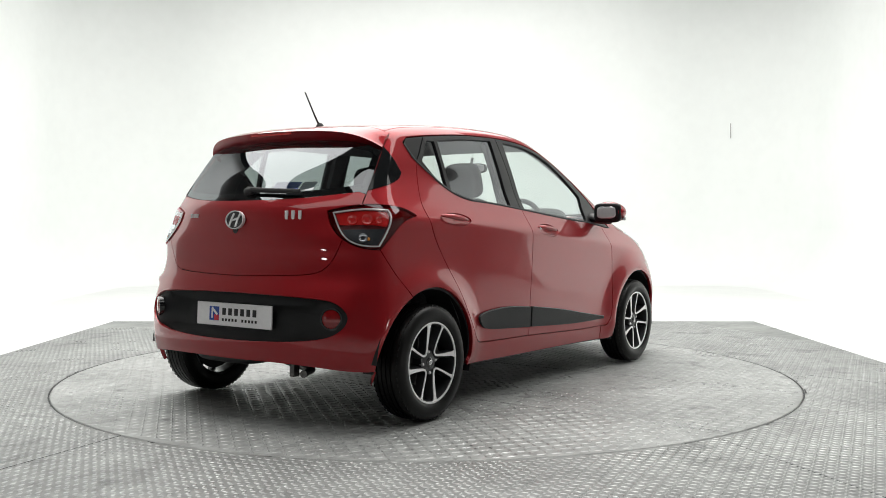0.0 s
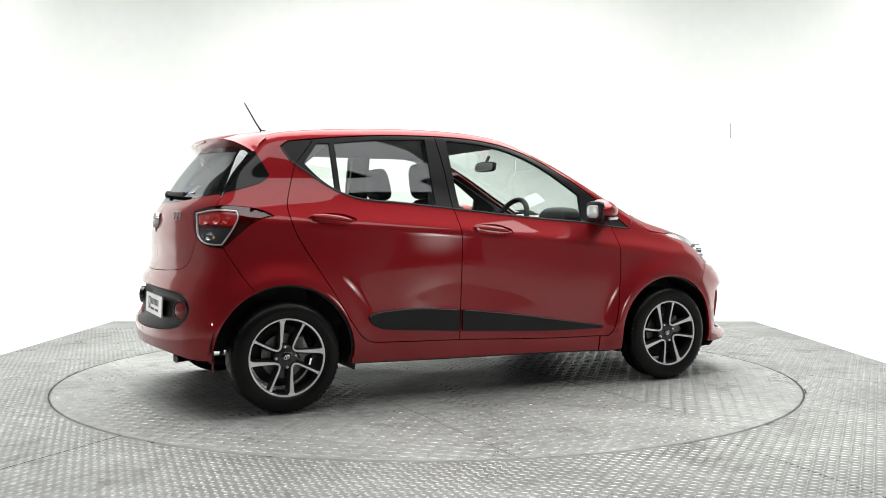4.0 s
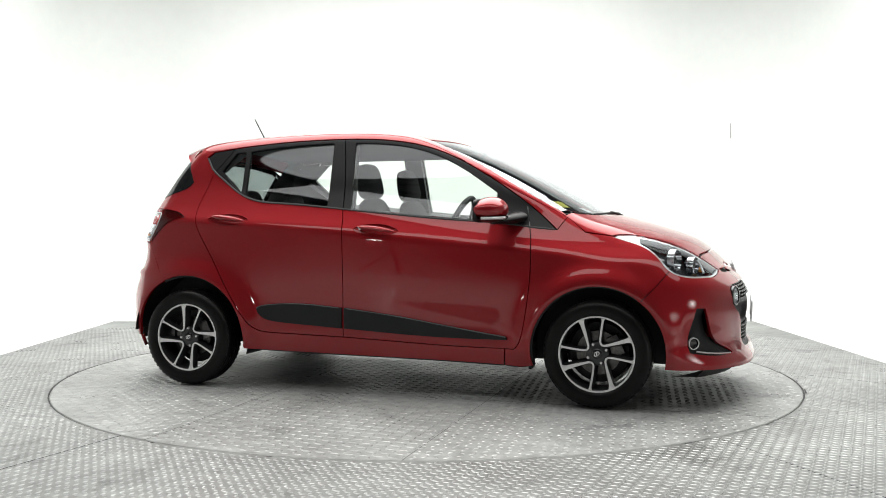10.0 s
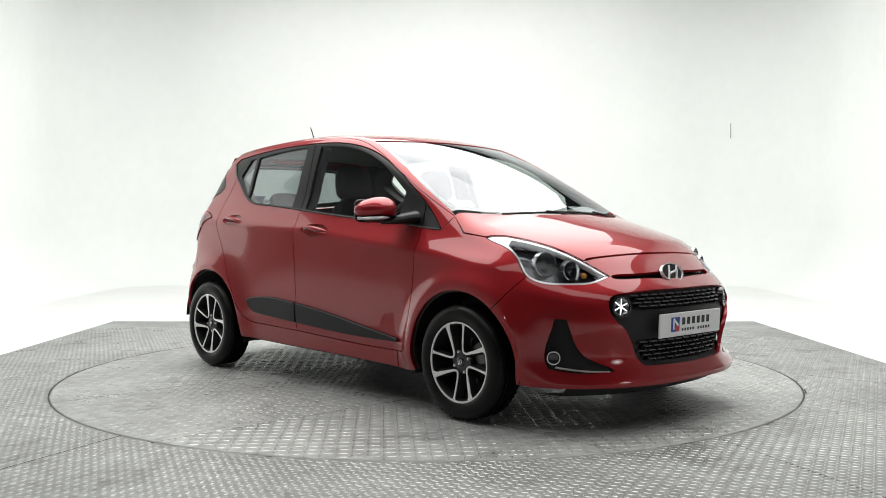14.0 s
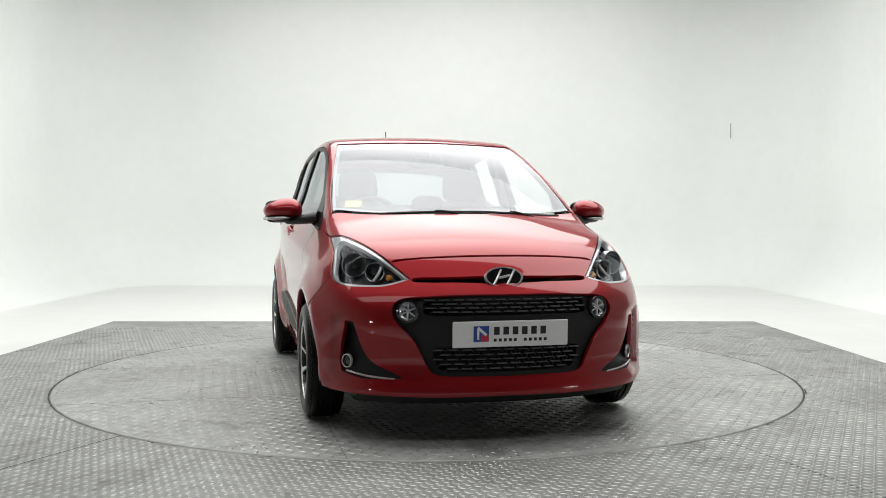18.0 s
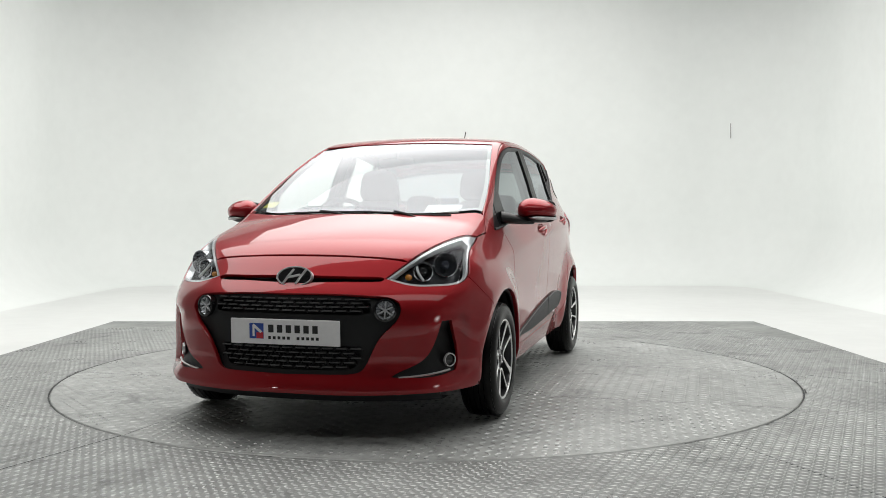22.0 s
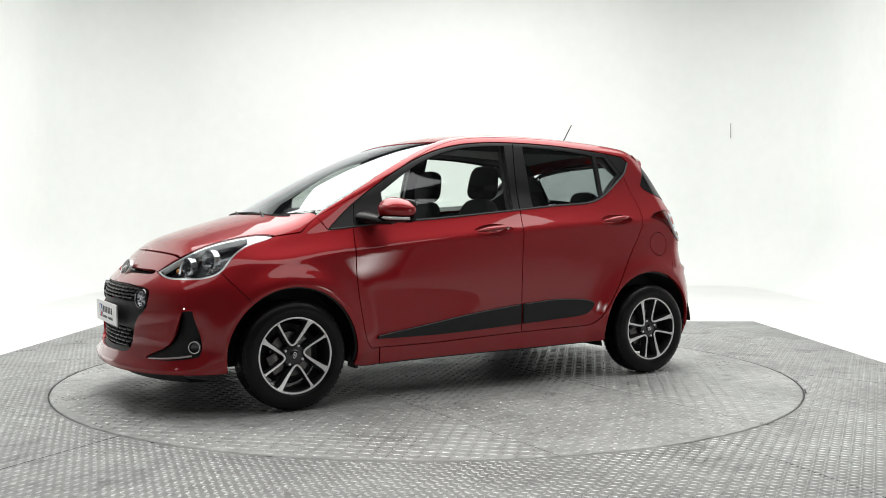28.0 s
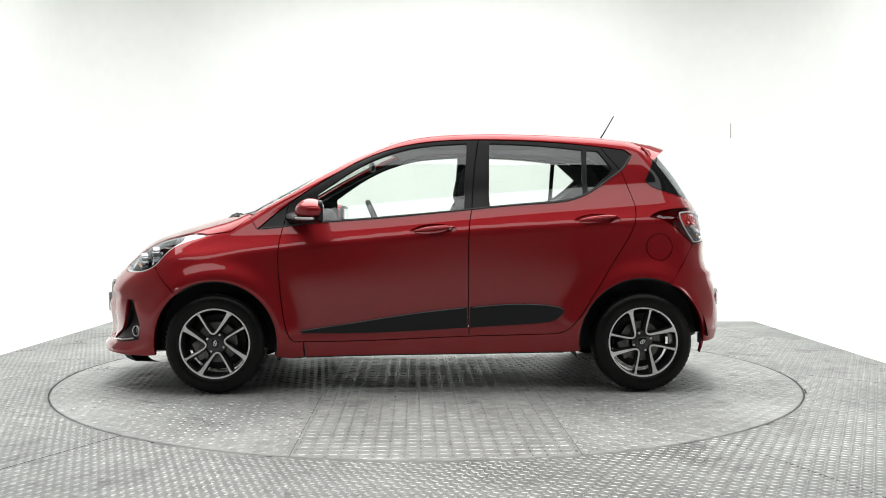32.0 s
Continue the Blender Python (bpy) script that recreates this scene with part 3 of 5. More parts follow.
def panel(name, poly, mat, parent, label="", **how):
    ob = new(name, panel_mesh(name, poly, **how))
    ob.data.materials.append(mat)
    ob.parent = parent
    return tagged(ob, label=label)


def sz(points):
    return unwrap(np.asarray(points, float))


def side_line(points):
    """A smooth side-view line (x, z), in the wrapping chart."""
    return unwrap(flank(smooth_line(points)))


CENTRE_F, CENTRE_R = FRONT_AXIS + FAN * math.pi / 2, REAR_AXIS - FAN * math.pi / 2


def face_line(points, way):
    p = face(smooth_line(points), way)
    return unwrap(p)


def mirrored(line, centre):
    """The line and then its mirror image about the car's middle."""
    other = line[::-1] * (-1, 1) + (2 * centre, 0)
    return np.concatenate([line, other])


def roof_edge(x):
    x = np.asarray(x, float)
    wide = .56 + .115 * step(0, .9, x)
    o = np.stack([x, 0 * x, top(x, wide) - wide - .015], -1)
    return cast(o, np.tile([0., .70711, .70711], (len(x), 1)))

# ---- the car ----
car = new("car")
tagged(car, "red metallic five-door hatchback with grey side mouldings, parked on the turntable", "car")

# lines of the flank, seen from the side: (x, z)
BELT = [(-1.168, 1.345), (-1.128, 1.278), (-1.061, 1.221), (-.963, 1.152), (-.867, 1.099), (-.774, 1.071), (-.62, 1.056), (-.374, 1.036), (-.22, 1.021), (.119, .988), (.429, .962), (.712, .940), (.869, .920), (.971, .912)]
CANT = [(-1.168, 1.345), (-1.125, 1.370), (-.979, 1.388), (-.822, 1.404), (-.634, 1.418), (-.351, 1.427), (-.193, 1.426), (-.002, 1.414), (.125, 1.395), (.284, 1.352), (.442, 1.282), (.598, 1.193), (.752, 1.091), (.875, .997), (.971, .912)]
belt = spline(BELT)
cant = spline(CANT[1:])
belt_line = lambda a, b: unwrap(flank(np.stack([(t := np.linspace(a, b, max(3, int(abs(b - a) / .014)))), belt(t)], -1)))
cant_line = lambda a, b: unwrap(flank(np.stack([(t := np.linspace(a, b, max(3, int(abs(b - a) / .014)))), cant(t)], -1)))
B_CUT = [(-.235, float(belt(-.235))), (-.219, .935), (-.213, .63), (-.217, .313)]
A_CUT = [(.826, float(belt(.826))), (.841, .841), (.845, .719), (.836, .597), (.817, .444), (.786, .321), (.757, .286)]
DOOR_FOOT = [(-.664, .323), (-.45, .318), (-.217, .313)]
DOOR_FOOT2 = [(-.217, .313), (.117, .300), (.425, .289), (.757, .286)]
REAR_CUT = [(-1.099, float(belt(-1.099))), (-1.151, 1.089), (-1.164, 1.027), (-1.148, .935), (-1.103, .844), (-1.025, .722), (-.931, .571), (-.856, .449), (-.798, .372), (-.739, .333), (-.664, .323)]


def arch(hub, a0, a1, r):
    t = np.radians(np.linspace(a0, a1, 40))
    return np.stack([hub + r * np.cos(t), .282 + r * np.sin(t) * 1.0], -1)


HUB_F, HUB_R, HUB_Z, HUB_Y = 1.192, -1.192, .2805, .740
ARCH_F = unwrap(flank(arch(HUB_F, 193, -12, .342)))
ARCH_R = unwrap(flank(arch(HUB_R, 192, -6, .357)))

# lamps, round the corners: (s, z)
HEADLAMP = sz([(1.776, .408, .702), (1.688, .482, .768), (1.567, .555, .832), (1.436, .614, .871), (1.318, .655, .888), (1.255, .694, .880), (1.300, .700, .862), (1.400, .699, .830), (1.482, .712, .772),
               (1.535, .718, .708), (1.615, .690, .673), (1.709, .610, .667), (1.760, .520, .672)])
TAILLAMP = sz([(-1.578, .499, 1.004), (-1.505, .634, 1.031), (-1.400, .723, 1.028), (-1.298, .748, 1.010), (-1.240, .760, .982), (-1.331, .755, .955), (-1.424, .751, .885), (-1.489, .738, .824),
               (-1.553, .678, .835), (-1.584, .592, .876), (-1.585, .525, .940)])
head_line, tail_line = cornered(HEADLAMP, (0, 5), .011), cornered(TAILLAMP, (0, 4, 7), .011)


def stretch(line, a, b):
    """The part of a closed line from its point nearest to a, onwards, to that nearest to b."""
    i = int(np.linalg.norm(line - a, axis=1).argmin())
    k = int(np.linalg.norm(line - b, axis=1).argmin())
    n = (k - i) % len(line)
    return line[(i + np.arange(n + 1)) % len(line)]


head_tip, head_foot = HEADLAMP[5], HEADLAMP[9] + (.005, -.004)
tail_tip, tail_foot, tail_in, tail_top = TAILLAMP[4], TAILLAMP[7], TAILLAMP[9], TAILLAMP[1]

# lines round the tail: (x, y, z) of the hatch's edge
hatch_edge = smooth_line(sz([(-1.235, .585, 1.372), (-1.309, .606, 1.298), (-1.385, .622, 1.195), (-1.458, .637, 1.094), (-1.500, .638, 1.030)]))
hatch_low = smooth_line(np.concatenate([sz([(-1.584, .594, .872), (-1.604, .557, .783), (-1.628, .505, .728), (-1.664, .370, .705)]), [(CENTRE_R, .695)]]))
nose_edge = smooth_line(np.concatenate([[(CENTRE_F, .796)], sz([(1.724, .24, .792), (1.690, .42, .780)]), [HEADLAMP[1] + (.02, .006)]]))

rear_door_line = outline(belt_line(-1.099, -.235), side_line(B_CUT), side_line(DOOR_FOOT[::-1]), side_line(REAR_CUT[::-1]))
front_door_line = outline(belt_line(-.235, .826), side_line(A_CUT), side_line(DOOR_FOOT2[::-1]), side_line(B_CUT[::-1]))

edge_x = np.linspace(-1.235, 1.02, 150)
edge_3d = roof_edge(edge_x)
edge_sz = unwrap(edge_3d)
COWL_SIDE = unwrap(np.array([edge_3d[-1]]))[0]
BONNET_CORNER = sz([(1.118, .705, .898)])[0]
side_body_line = outline(
    side_line([(-.842, .250), (-.843, .222)]), side_line([(-.843, .222), (-.3, .214), (.3, .208), (.700, .199)]), side_line([(.700, .199), (.705, .287)]), side_line([(.705, .287), (.425, .289), (.117, .300), (-.217, .313), (-.45, .318), (-.664, .323)]),
    side_line(REAR_CUT[::-1]), belt_line(-1.099, -1.166), cant_line(-1.125, .965), np.array([sz([(.971, .718, .912)])[0], COWL_SIDE]), edge_sz[::-1], hatch_edge,
    stretch(tail_line, tail_top, tail_foot), smooth_line(np.array([tail_foot, unwrap(flank(np.array([[-1.425, .715]])))[0], ARCH_R[15]])), ARCH_R[15:])
fender_line = outline(
    side_line(A_CUT), side_line([(.757, .286), (.708, .287)]), side_line([(.708, .287), (.704, .199)]), side_line([(.704, .199), (.800, .194), (.862, .205)]), ARCH_F[:28],
    np.array([ARCH_F[27], sz([(1.472, .75, .632)])[0], head_foot]), stretch(head_line, head_tip, head_foot)[::-1], np.array([head_tip, BONNET_CORNER]),
    np.array([BONNET_CORNER, COWL_SIDE]), np.array([COWL_SIDE, sz([(.971, .718, .912)])[0]]), belt_line(.971, .826))

HANDLES = [unwrap(flank(closed_line(q, .01))) for q in (
    [(-1.071, .966), (-1.04, .981), (-.983, .993), (-.891, .992), (-.84, .980), (-.811, .963), (-.845, .945), (-.89, .933), (-.982, .938), (-1.04, .950)],
    [(-.145, .913), (-.115, .928), (-.066, .938), (.026, .935), (.08, .920), (.109, .901), (.075, .881), (.026, .869), (-.066, .877), (-.115, .893)])]
FUEL = unwrap(flank(np.stack([-1.292 + .074 * np.cos(np.linspace(0, 6.2832, 40, endpoint=False)), .812 + .074 * np.sin(np.linspace(0, 6.2832, 40, endpoint=False))], -1)))

for side in (1, -1):
    panel("rear_door", rear_door_line, RED, car, side=side, grid=.016, holes=[HANDLES[0]])
    panel("front_door", front_door_line, RED, car, side=side, grid=.016, holes=[HANDLES[1]])
    panel("side_body", side_body_line, RED, car, side=side, grid=.018, holes=[FUEL] if side > 0 else [])
    panel("front_wing", fender_line, RED, car, side=side, grid=.016)
    panel("inner_panel", side_body_line, DARK, car, "black inner panel behind the body side", side=side, lift=-.021, gap=-.011, depth=0, grid=.03)
    panel("inner_panel", fender_line, DARK, car, "black inner panel behind the front wing", side=side, lift=-.021, gap=-.011, depth=0, grid=.03)
    for h, (x, z, a) in zip(HANDLES, ((-.945, .964, -2), (-.02, .905, -4))):
        c = h.mean(0)
        w = np.abs(h - c).max(0)
        bowl = panel("handle_bowl", h, RED, car, side=side, gap=-.001, depth=.004, grid=.009,
                     lift=lambda q, c=c, w=w: -.004 - .030 * np.clip(1 - (((q - c) / w) ** 2).sum(1), 0, 1))
        pts = []
        for k in np.linspace(-1, 1, 13):
            p = flank(np.array([[x + .108 * k, z + .008 - .012 * k + .004 * (1 - k * k)]]))[0]
            pts.append((p[0], side * (p[1] + .016 * (1 - k ** 4) - .004), p[2]))
        part("door_handle", tube_bm(pts, [.004 + .011 * (1 - abs(k) ** 3) for k in np.linspace(-1, 1, 13)], 10, flat=.9), RED, car)
        if x > -.5:
            p = flank(np.array([[-.110, .918]]))[0]
            part("lock_cylinder", lathe_bm([(0, .004), (.008, .004), (.009, 0)], 16, m=Matrix.Translation((p[0], side * (p[1] + .003), p[2])) @ pose(0, 0, 0, -90 * side)), CHROME, car)
panel("fuel_flap", FUEL, RED, car, depth=.006, gap=.0015)

# roof with its pillars, windscreen, bonnet: drawn from above, (x, y)
ws_top = np.stack([(y := np.linspace(-.530, .530, 60)), .262 - .22 * y * y], -1)[:, ::-1]
ws_side = smooth_line([(.200, .530), (.50, .590), (.753, .638), (.982, .661)])
ws_foot = np.stack([(y := np.linspace(.661, -.661, 70)), 1.190 - .475 * y * y], -1)[:, ::-1]
flip = lambda line: line[::-1] * (1, -1)
edge_xy = edge_3d[:, :2]
roof_back = np.stack([(y := np.linspace(-edge_xy[0][1], edge_xy[0][1], 60)), -1.265 + .03 * (y / .58) ** 2], -1)[:, ::-1]
roof_line_2d = outline(roof_back, edge_xy, np.array([edge_xy[-1], (.982, .661)]), ws_side[::-1], ws_top[::-1], flip(ws_side[::-1]), np.array([(.982, -.661), edge_xy[-1] * (1, -1)]), flip(edge_xy))
panel("roof", roof_line_2d, RED, car, chart=above, gap=.0)
panel("windscreen", outline(ws_side, ws_foot, flip(ws_side), ws_top), GLASS_SCREEN, car, "clear laminated windscreen", chart=above, lift=-.004, gap=.001, depth=.004)
band = outline(ws_side, ws_foot, flip(ws_side), ws_top)
panel("windscreen_frit", band, BLACK_GLOSS, car, "black printed border of the windscreen", chart=above, lift=-.007, holes=[inset(band, .026)], grid=.03, depth=0)
lamp_top = wrap(stretch(head_line, HEADLAMP[1], head_tip))[:, :2]
wing_corner, cowl_y = wrap(BONNET_CORNER[None])[0][:2], float(edge_3d[-1][1])
hood_foot = np.stack([(y := np.linspace(-cowl_y, cowl_y, 70)), 1.222 - .475 * y * y], -1)[:, ::-1]
hood_front = np.stack([(y := np.linspace(.455, -.455, 50)), 1.730 - .19 * y * y - .25 * y ** 4], -1)[:, ::-1]
hood_side = outline(smooth_line([hood_foot[-1], wing_corner]), smooth_line([wing_corner, lamp_top[-1]]), lamp_top[::-1] * (1, .997))
bonnet_poly = outline(hood_foot, hood_side, hood_front, flip(hood_side))
panel("bonnet", bonnet_poly, RED, car, chart=above, gap=.0025, depth=.02)

# front bumper, grille and lamps
sc = CENTRE_F
head_under = stretch(head_line, head_foot - (.005, -.004), HEADLAMP[1])
bumper_half = outline(ARCH_F[27:][::-1], np.array([ARCH_F[27], sz([(1.472, .75, .632)])[0], head_foot]), head_under, nose_edge[::-1])
low = smooth_line(np.concatenate([[(sc, .205)], sz([(1.93, .30, .203), (1.80, .58, .205), (1.62, .735, .205)]), [ARCH_F[-1]]]))
bumper_all = np.concatenate([bumper_half, (bumper_half[::-1] * (-1, 1) + (2 * sc, 0))[1:], (low * (-1, 1) + (2 * sc, 0))[::-1][1:], low[1:-1]])
bumper_all = bumper_all[np.linalg.norm(bumper_all - np.roll(bumper_all, 1, 0), axis=1) > .003]


def across(points, way):
    """A closed outline, mirrored about the car's middle, from its left half in front or rear view (y, z)."""
    half = face_line(points, way)
    c = CENTRE_F if way > 0 else CENTRE_R
    half[0, 0] = half[-1, 0] = c
    p = np.concatenate([half, (half * (-1, 1) + (2 * c, 0))[::-1][1:-1]])
    return p


grille = across([(0, .636), (.222, .636), (.36, .630), (.43, .625), (.484, .607), (.503, .568), (.484, .515), (.432, .462), (.385, .385), (.350, .318), (.318, .297), (.2, .290), (0, .287)], 1)
slot = across([(0, .712), (.1, .712), (.30, .709), (.400, .703), (.404, .697), (.395, .691), (.25, .688), (.1, .684), (0, .683)], 1)
FOG = sz([(1.732, .669, .514), (1.688, .702, .515), (1.678, .708, .470), (1.656, .720, .394), (1.650, .723, .329), (1.662, .716, .292), (1.730, .666, .280), (1.800, .590, .274), (1.868, .468, .283), (1.846, .516, .305), (1.800, .590, .336), (1.768, .632, .385), (1.748, .653, .450)])
fog_left = cornered(FOG, (0, 1, 5, 8), .011)
fog_right = fog_left * (-1, 1) + (2 * sc, 0)


def cheek(q):
    """How far the front bumper's skin stands in (hollow cheeks round the fog lamps) or out (the jaw below them)."""
    far, z = np.abs(q[:, 0] - sc), q[:, 1]
    edge = .325 + .50 * np.clip(z - .30, 0, .28)
    hollow = step(edge, edge + .075, far) * step(.800, .765, far) * step(.262, .288, z) * step(.570, .525, z)
    jaw = np.exp(-((z - .238) / .020) ** 2) * step(.15, .34, far) * step(.92, .74, far)
    return -.022 * hollow + .013 * jaw


def on_cheek(points):
    """Skin points of the left half, moved with the cheek's hollow."""
    return wrap(points) + normal(wrap(points)) * cheek(points)[:, None]


bumper = panel("front_bumper", bumper_all, RED, car, holes=[grille, slot, fog_left, fog_right], grid=.0125, depth=.02, gap=.001, lift=cheek)


panel("grille_insert", grille, PLASTIC, car, "dark grey moulded grille surround", lift=lambda q: -.008 - .020 * np.clip((.645 - q[:, 1]) * 30, 0, 1) * np.clip((q[:, 1] - .28) * 30, 0, 1), gap=-.002, depth=.0,
      holes=[up := across([(0, .624), (.2, .624), (.36, .618), (.378, .605), (.380, .575), (.372, .560), (.2, .554), (0, .553)], 1), dn := across([(0, .412), (.2, .410), (.335, .402), (.340, .392), (.315, .325), (.295, .314), (.15, .307), (0, .305)], 1)])
panel("grille_backing", grille, DARK, car, lift=-.07, gap=.004, depth=0)
panel("bonnet_slot_backing", slot, DARK, car, lift=-.035, gap=-.004, depth=0, grid=.03)


def mesh_grille(z0, z1, rows, half0, half1):
    """Rows of short slats, staggered like brickwork, with slanting ties between them."""
    bm, spots = bmesh.new(), []
    pitch = .062
    for r in range(rows):
        z = z0 + (z1 - z0) * (r + .5) / rows
        half = half0 + (half1 - half0) * (r + .5) / rows
        n = int(half / pitch) + 2
        for k in range(-n, n + 1):
            y = (k + .5 * (r % 2)) * pitch
            if abs(y) > half:
                continue
            x = float(face(np.array([[abs(y), z]]), 1)[0, 0])
            slope = math.degrees(math.atan2(x - float(face(np.array([[abs(y) + .02, z]]), 1)[0, 0]), .02)) * (1 if y > 0 else -1)
            m = Matrix.Translation((x - .022, y, z)) @ pose(0, 0, 0, 0, 0, slope)
            spots.append(m)
            for s in (-1, 1):
                dz = (z1 - z0) / rows
                box_bm(-.024, -.002, -.002, .002, -dz * .62, dz * .62, bm=bm, m=m @ Matrix.Translation((0, s * .0265, 0)) @ pose(0, 0, 0, 38 * s))
    return bm, spots


for name, spec in (("upper_grille", (.556, .622, 4, .368, .372)), ("lower_grille", (.308, .410, 5, .285, .335))):
    lattice, spots = mesh_grille(*spec)
    net = part(name, lattice, DARK, car, "black grille lattice", smooth=False)
    slat_mesh = None
    for m in spots:
        if slat_mesh is None:
            slat = part("grille_slat", box_bm(-.020, .006, -.0225, .0225, -.0026, .0026), GRILLE, net, smooth=False)
            slat_mesh = slat.data
        else:
            slat = new("grille_slat", slat_mesh)
            slat.parent = net
        slat.matrix_basis = m
# chin below the bumper
chin = bmesh.new()
rows = []
for z, back in ((.199, .030), (.180, .045), (.160, .065), (.155, .2)):
    row = []
    for y in np.linspace(-.64, .64, 41):
        x = 1.925 - .25 * y * y - .5 * y ** 4 - back
        row.append(chin.verts.new((x, y, z)))
    rows.append(row)
for a, b in zip(rows, rows[1:]):
    for i in range(40):
        chin.faces.new((a[i], a[i + 1], b[i + 1], b[i]))
part("front_lip", chin, DARK, car, "black plastic lip below the front bumper")

for side in (1, -1):
    panel("fog_pocket", fog_left, PLASTIC, car, "dark grey pocket round the fog lamp", side=side, gap=-.002, depth=0, lift=lambda q: cheek(q) - .008 - .040 * np.clip((q[:, 1] - .285) / .10, 0, 1) * np.clip((.52 - q[:, 1]) / .05, 0, 1))
    p = on_cheek(sz([(1.690, .709, .336)]))[0]
    n = normal(p[None])[0] * (1, side, 1)
    aim = look(Vector((p[0], side * p[1], p[2])) - Vector(n) * .006, Vector((p[0], side * p[1], p[2])) - Vector(n))
    fog = part("fog_lamp", lathe_bm([(0, -.010), (.022, -.008), (.026, 0)], 32, m=aim), BLACK_GLOSS, car, "dark round fog lamp glass")
    part("fog_ring", lathe_bm([(.025, -.004), (.027, .004), (.030, .004), (.032, -.006)], 32, m=aim), CHROME, fog, "chrome ring")
    strip = on_cheek(smooth_line(sz([(1.855, .497, .281), (1.80, .585, .286), (1.745, .648, .292), (1.690, .695, .300)])))
    part("chrome_strip", tube_bm([(q[0] + .002, side * (q[1] + .002), q[2] - .002) for q in strip], .0048, 8), CHROME, car, "chrome strip under the fog lamp")
    # round running lamp beside the grille
    p = face(np.array([[.440, .568]]), 1)[0]
    n = np.array([.93, .36 * side, .05])
    c = Vector((p[0] - .013, side * (p[1] - .004), p[2]))
    aim = look(c, c - Vector(n))
    drl = part("running_lamp", lathe_bm([(.052, -.03), (.050, .006), (.043, .008), (.041, .0)], 40, m=aim), BLACK_GLOSS, car, "round running lamp in a black ring")
    part("reflector", lathe_bm([(0, -.022), (.014, -.018), (.030, -.012), (.041, .0)], 40, m=aim), LAMP_GREY, drl)
    part("lens", lathe_bm([(0, .009), (.025, .007), (.042, .001)], 40, m=aim), LENS_CLEAR, drl)
    for a in (25, 85, 145):
        part("lens_rib", box_bm(-.037, .037, -.0035, .0035, -.010, .000, .001, m=aim @ pose(0, 0, 0, 0, 0, a)), CHROME, drl, "bright rib behind the lens", smooth=False)
    # headlamp
    lampo = panel("headlamp", head_line, LENS_CLEAR, car, "clear headlamp with a chrome border and dark bowl", side=side, lift=.002, gap=.002, depth=.003)
    inner = inset(head_line, .0135)
    inner = inner[inner[:, 0] > sz([(1.40, .70, .84)])[0, 0]]
    panel("border", head_line, PALE, lampo, "bright silvered border", side=side, lift=-.006, gap=.003, holes=[inner], depth=.03, grid=.012)
    panel("housing", head_line, LAMP_DARK, lampo, side=side, lift=-.065, gap=.004, depth=0, grid=.02)
    rib = wrap(smooth_line(sz([(1.668, .515, .752), (1.690, .530, .725), (1.715, .568, .690)]), .01))
    part("divider", tube_bm([(q[0] - .010, side * (q[1] - .004), q[2]) for q in rib], .006, 8), PALE, lampo, "silvered rib")
    for (x, y, z), r, glow in (((1.585, .640, .756), .052, LAMP_GREY), ((1.672, .560, .728), .040, LAMP_GREY)):
        n = Vector((.93, .30 * side, -.02))
        c = Vector((x - .012, side * (y - .012), z))
        aim = look(c, c - n)
        bowl = part("reflector_bowl", lathe_bm([(0, -.05), (r * .5, -.042), (r * .85, -.02), (r, .006), (r + .005, .004), (r + .005, -.03)], 36, m=aim), glow, lampo)
        part("projector", lathe_bm([(0, .0), (.012, -.002), (.021, -.010), (.024, -.022), (.024, -.05)], 28, m=aim), material("projector glass", (.02, .025, .05), .03, coat=1.0, spec=.9) if side > 0 and r > .05 else BLACK_GLOSS, bowl, "dark projector lens")
    c = Vector((1.735, side * .468, .708))
    part("turn_bulb", pillow_bm((.03, .034, .028), Matrix.Translation(c + Vector((-.050, side * .018, -.006))), 1.0, rings=8, steps=14), AMBER, lampo, "amber bulb")

# side windows: black frames, panes, pillars
GLASS_R = [(-.872, 1.366), (-.633, 1.391), (-.346, 1.404)]
GLASS_R2 = [(-.336, 1.046), (-.620, 1.070), (-.774, 1.085), (-.866, 1.113)]
QUARTER = [(-.905, 1.364), (-.968, 1.361), (-1.046, 1.256), (-.964, 1.174), (-.899, 1.130)]
GLASS_F = [(-.211, 1.404), (-.002, 1.390), (.124, 1.370), (.283, 1.322), (.439, 1.243), (.632, 1.112)]
GLASS_F2 = [(.628, .963), (.430, .976), (.119, 1.001), (-.189, 1.030)]
pane_rear = outline(side_line(GLASS_R), side_line([(-.346, 1.404), (-.336, 1.046)]), side_line(GLASS_R2), side_line([(-.866, 1.113), (-.872, 1.366)]))
pane_quarter = outline(side_line(QUARTER[:2]), side_line(QUARTER[1:3]), side_line(QUARTER[2:]), side_line([QUARTER[-1], QUARTER[0]]))
pane_front = outline(side_line(GLASS_F), side_line([(.632, 1.112), (.628, .963)]), side_line(GLASS_F2), side_line([(-.189, 1.030), (-.211, 1.404)]))
sail_cut = side_line([(-1.099, float(belt(-1.099))), (-1.04, 1.315), (-.985, float(cant(-.985)))])
b_upper = side_line([(-.235, float(belt(-.235))), (-.253, 1.247), (-.281, float(cant(-.281)))])
a_upper = side_line([(.826, float(belt(.826))), (.800, float(cant(.800)))])
frame_rear = outline(belt_line(-1.099, -.235), b_upper, cant_line(-.281, -.985), sail_cut[::-1])
frame_front = outline(belt_line(-.235, .826), a_upper, cant_line(.800, -.281), b_upper[::-1])
sail_rear = outline(belt_line(-1.162, -1.099), sail_cut, cant_line(-.985, -1.125))
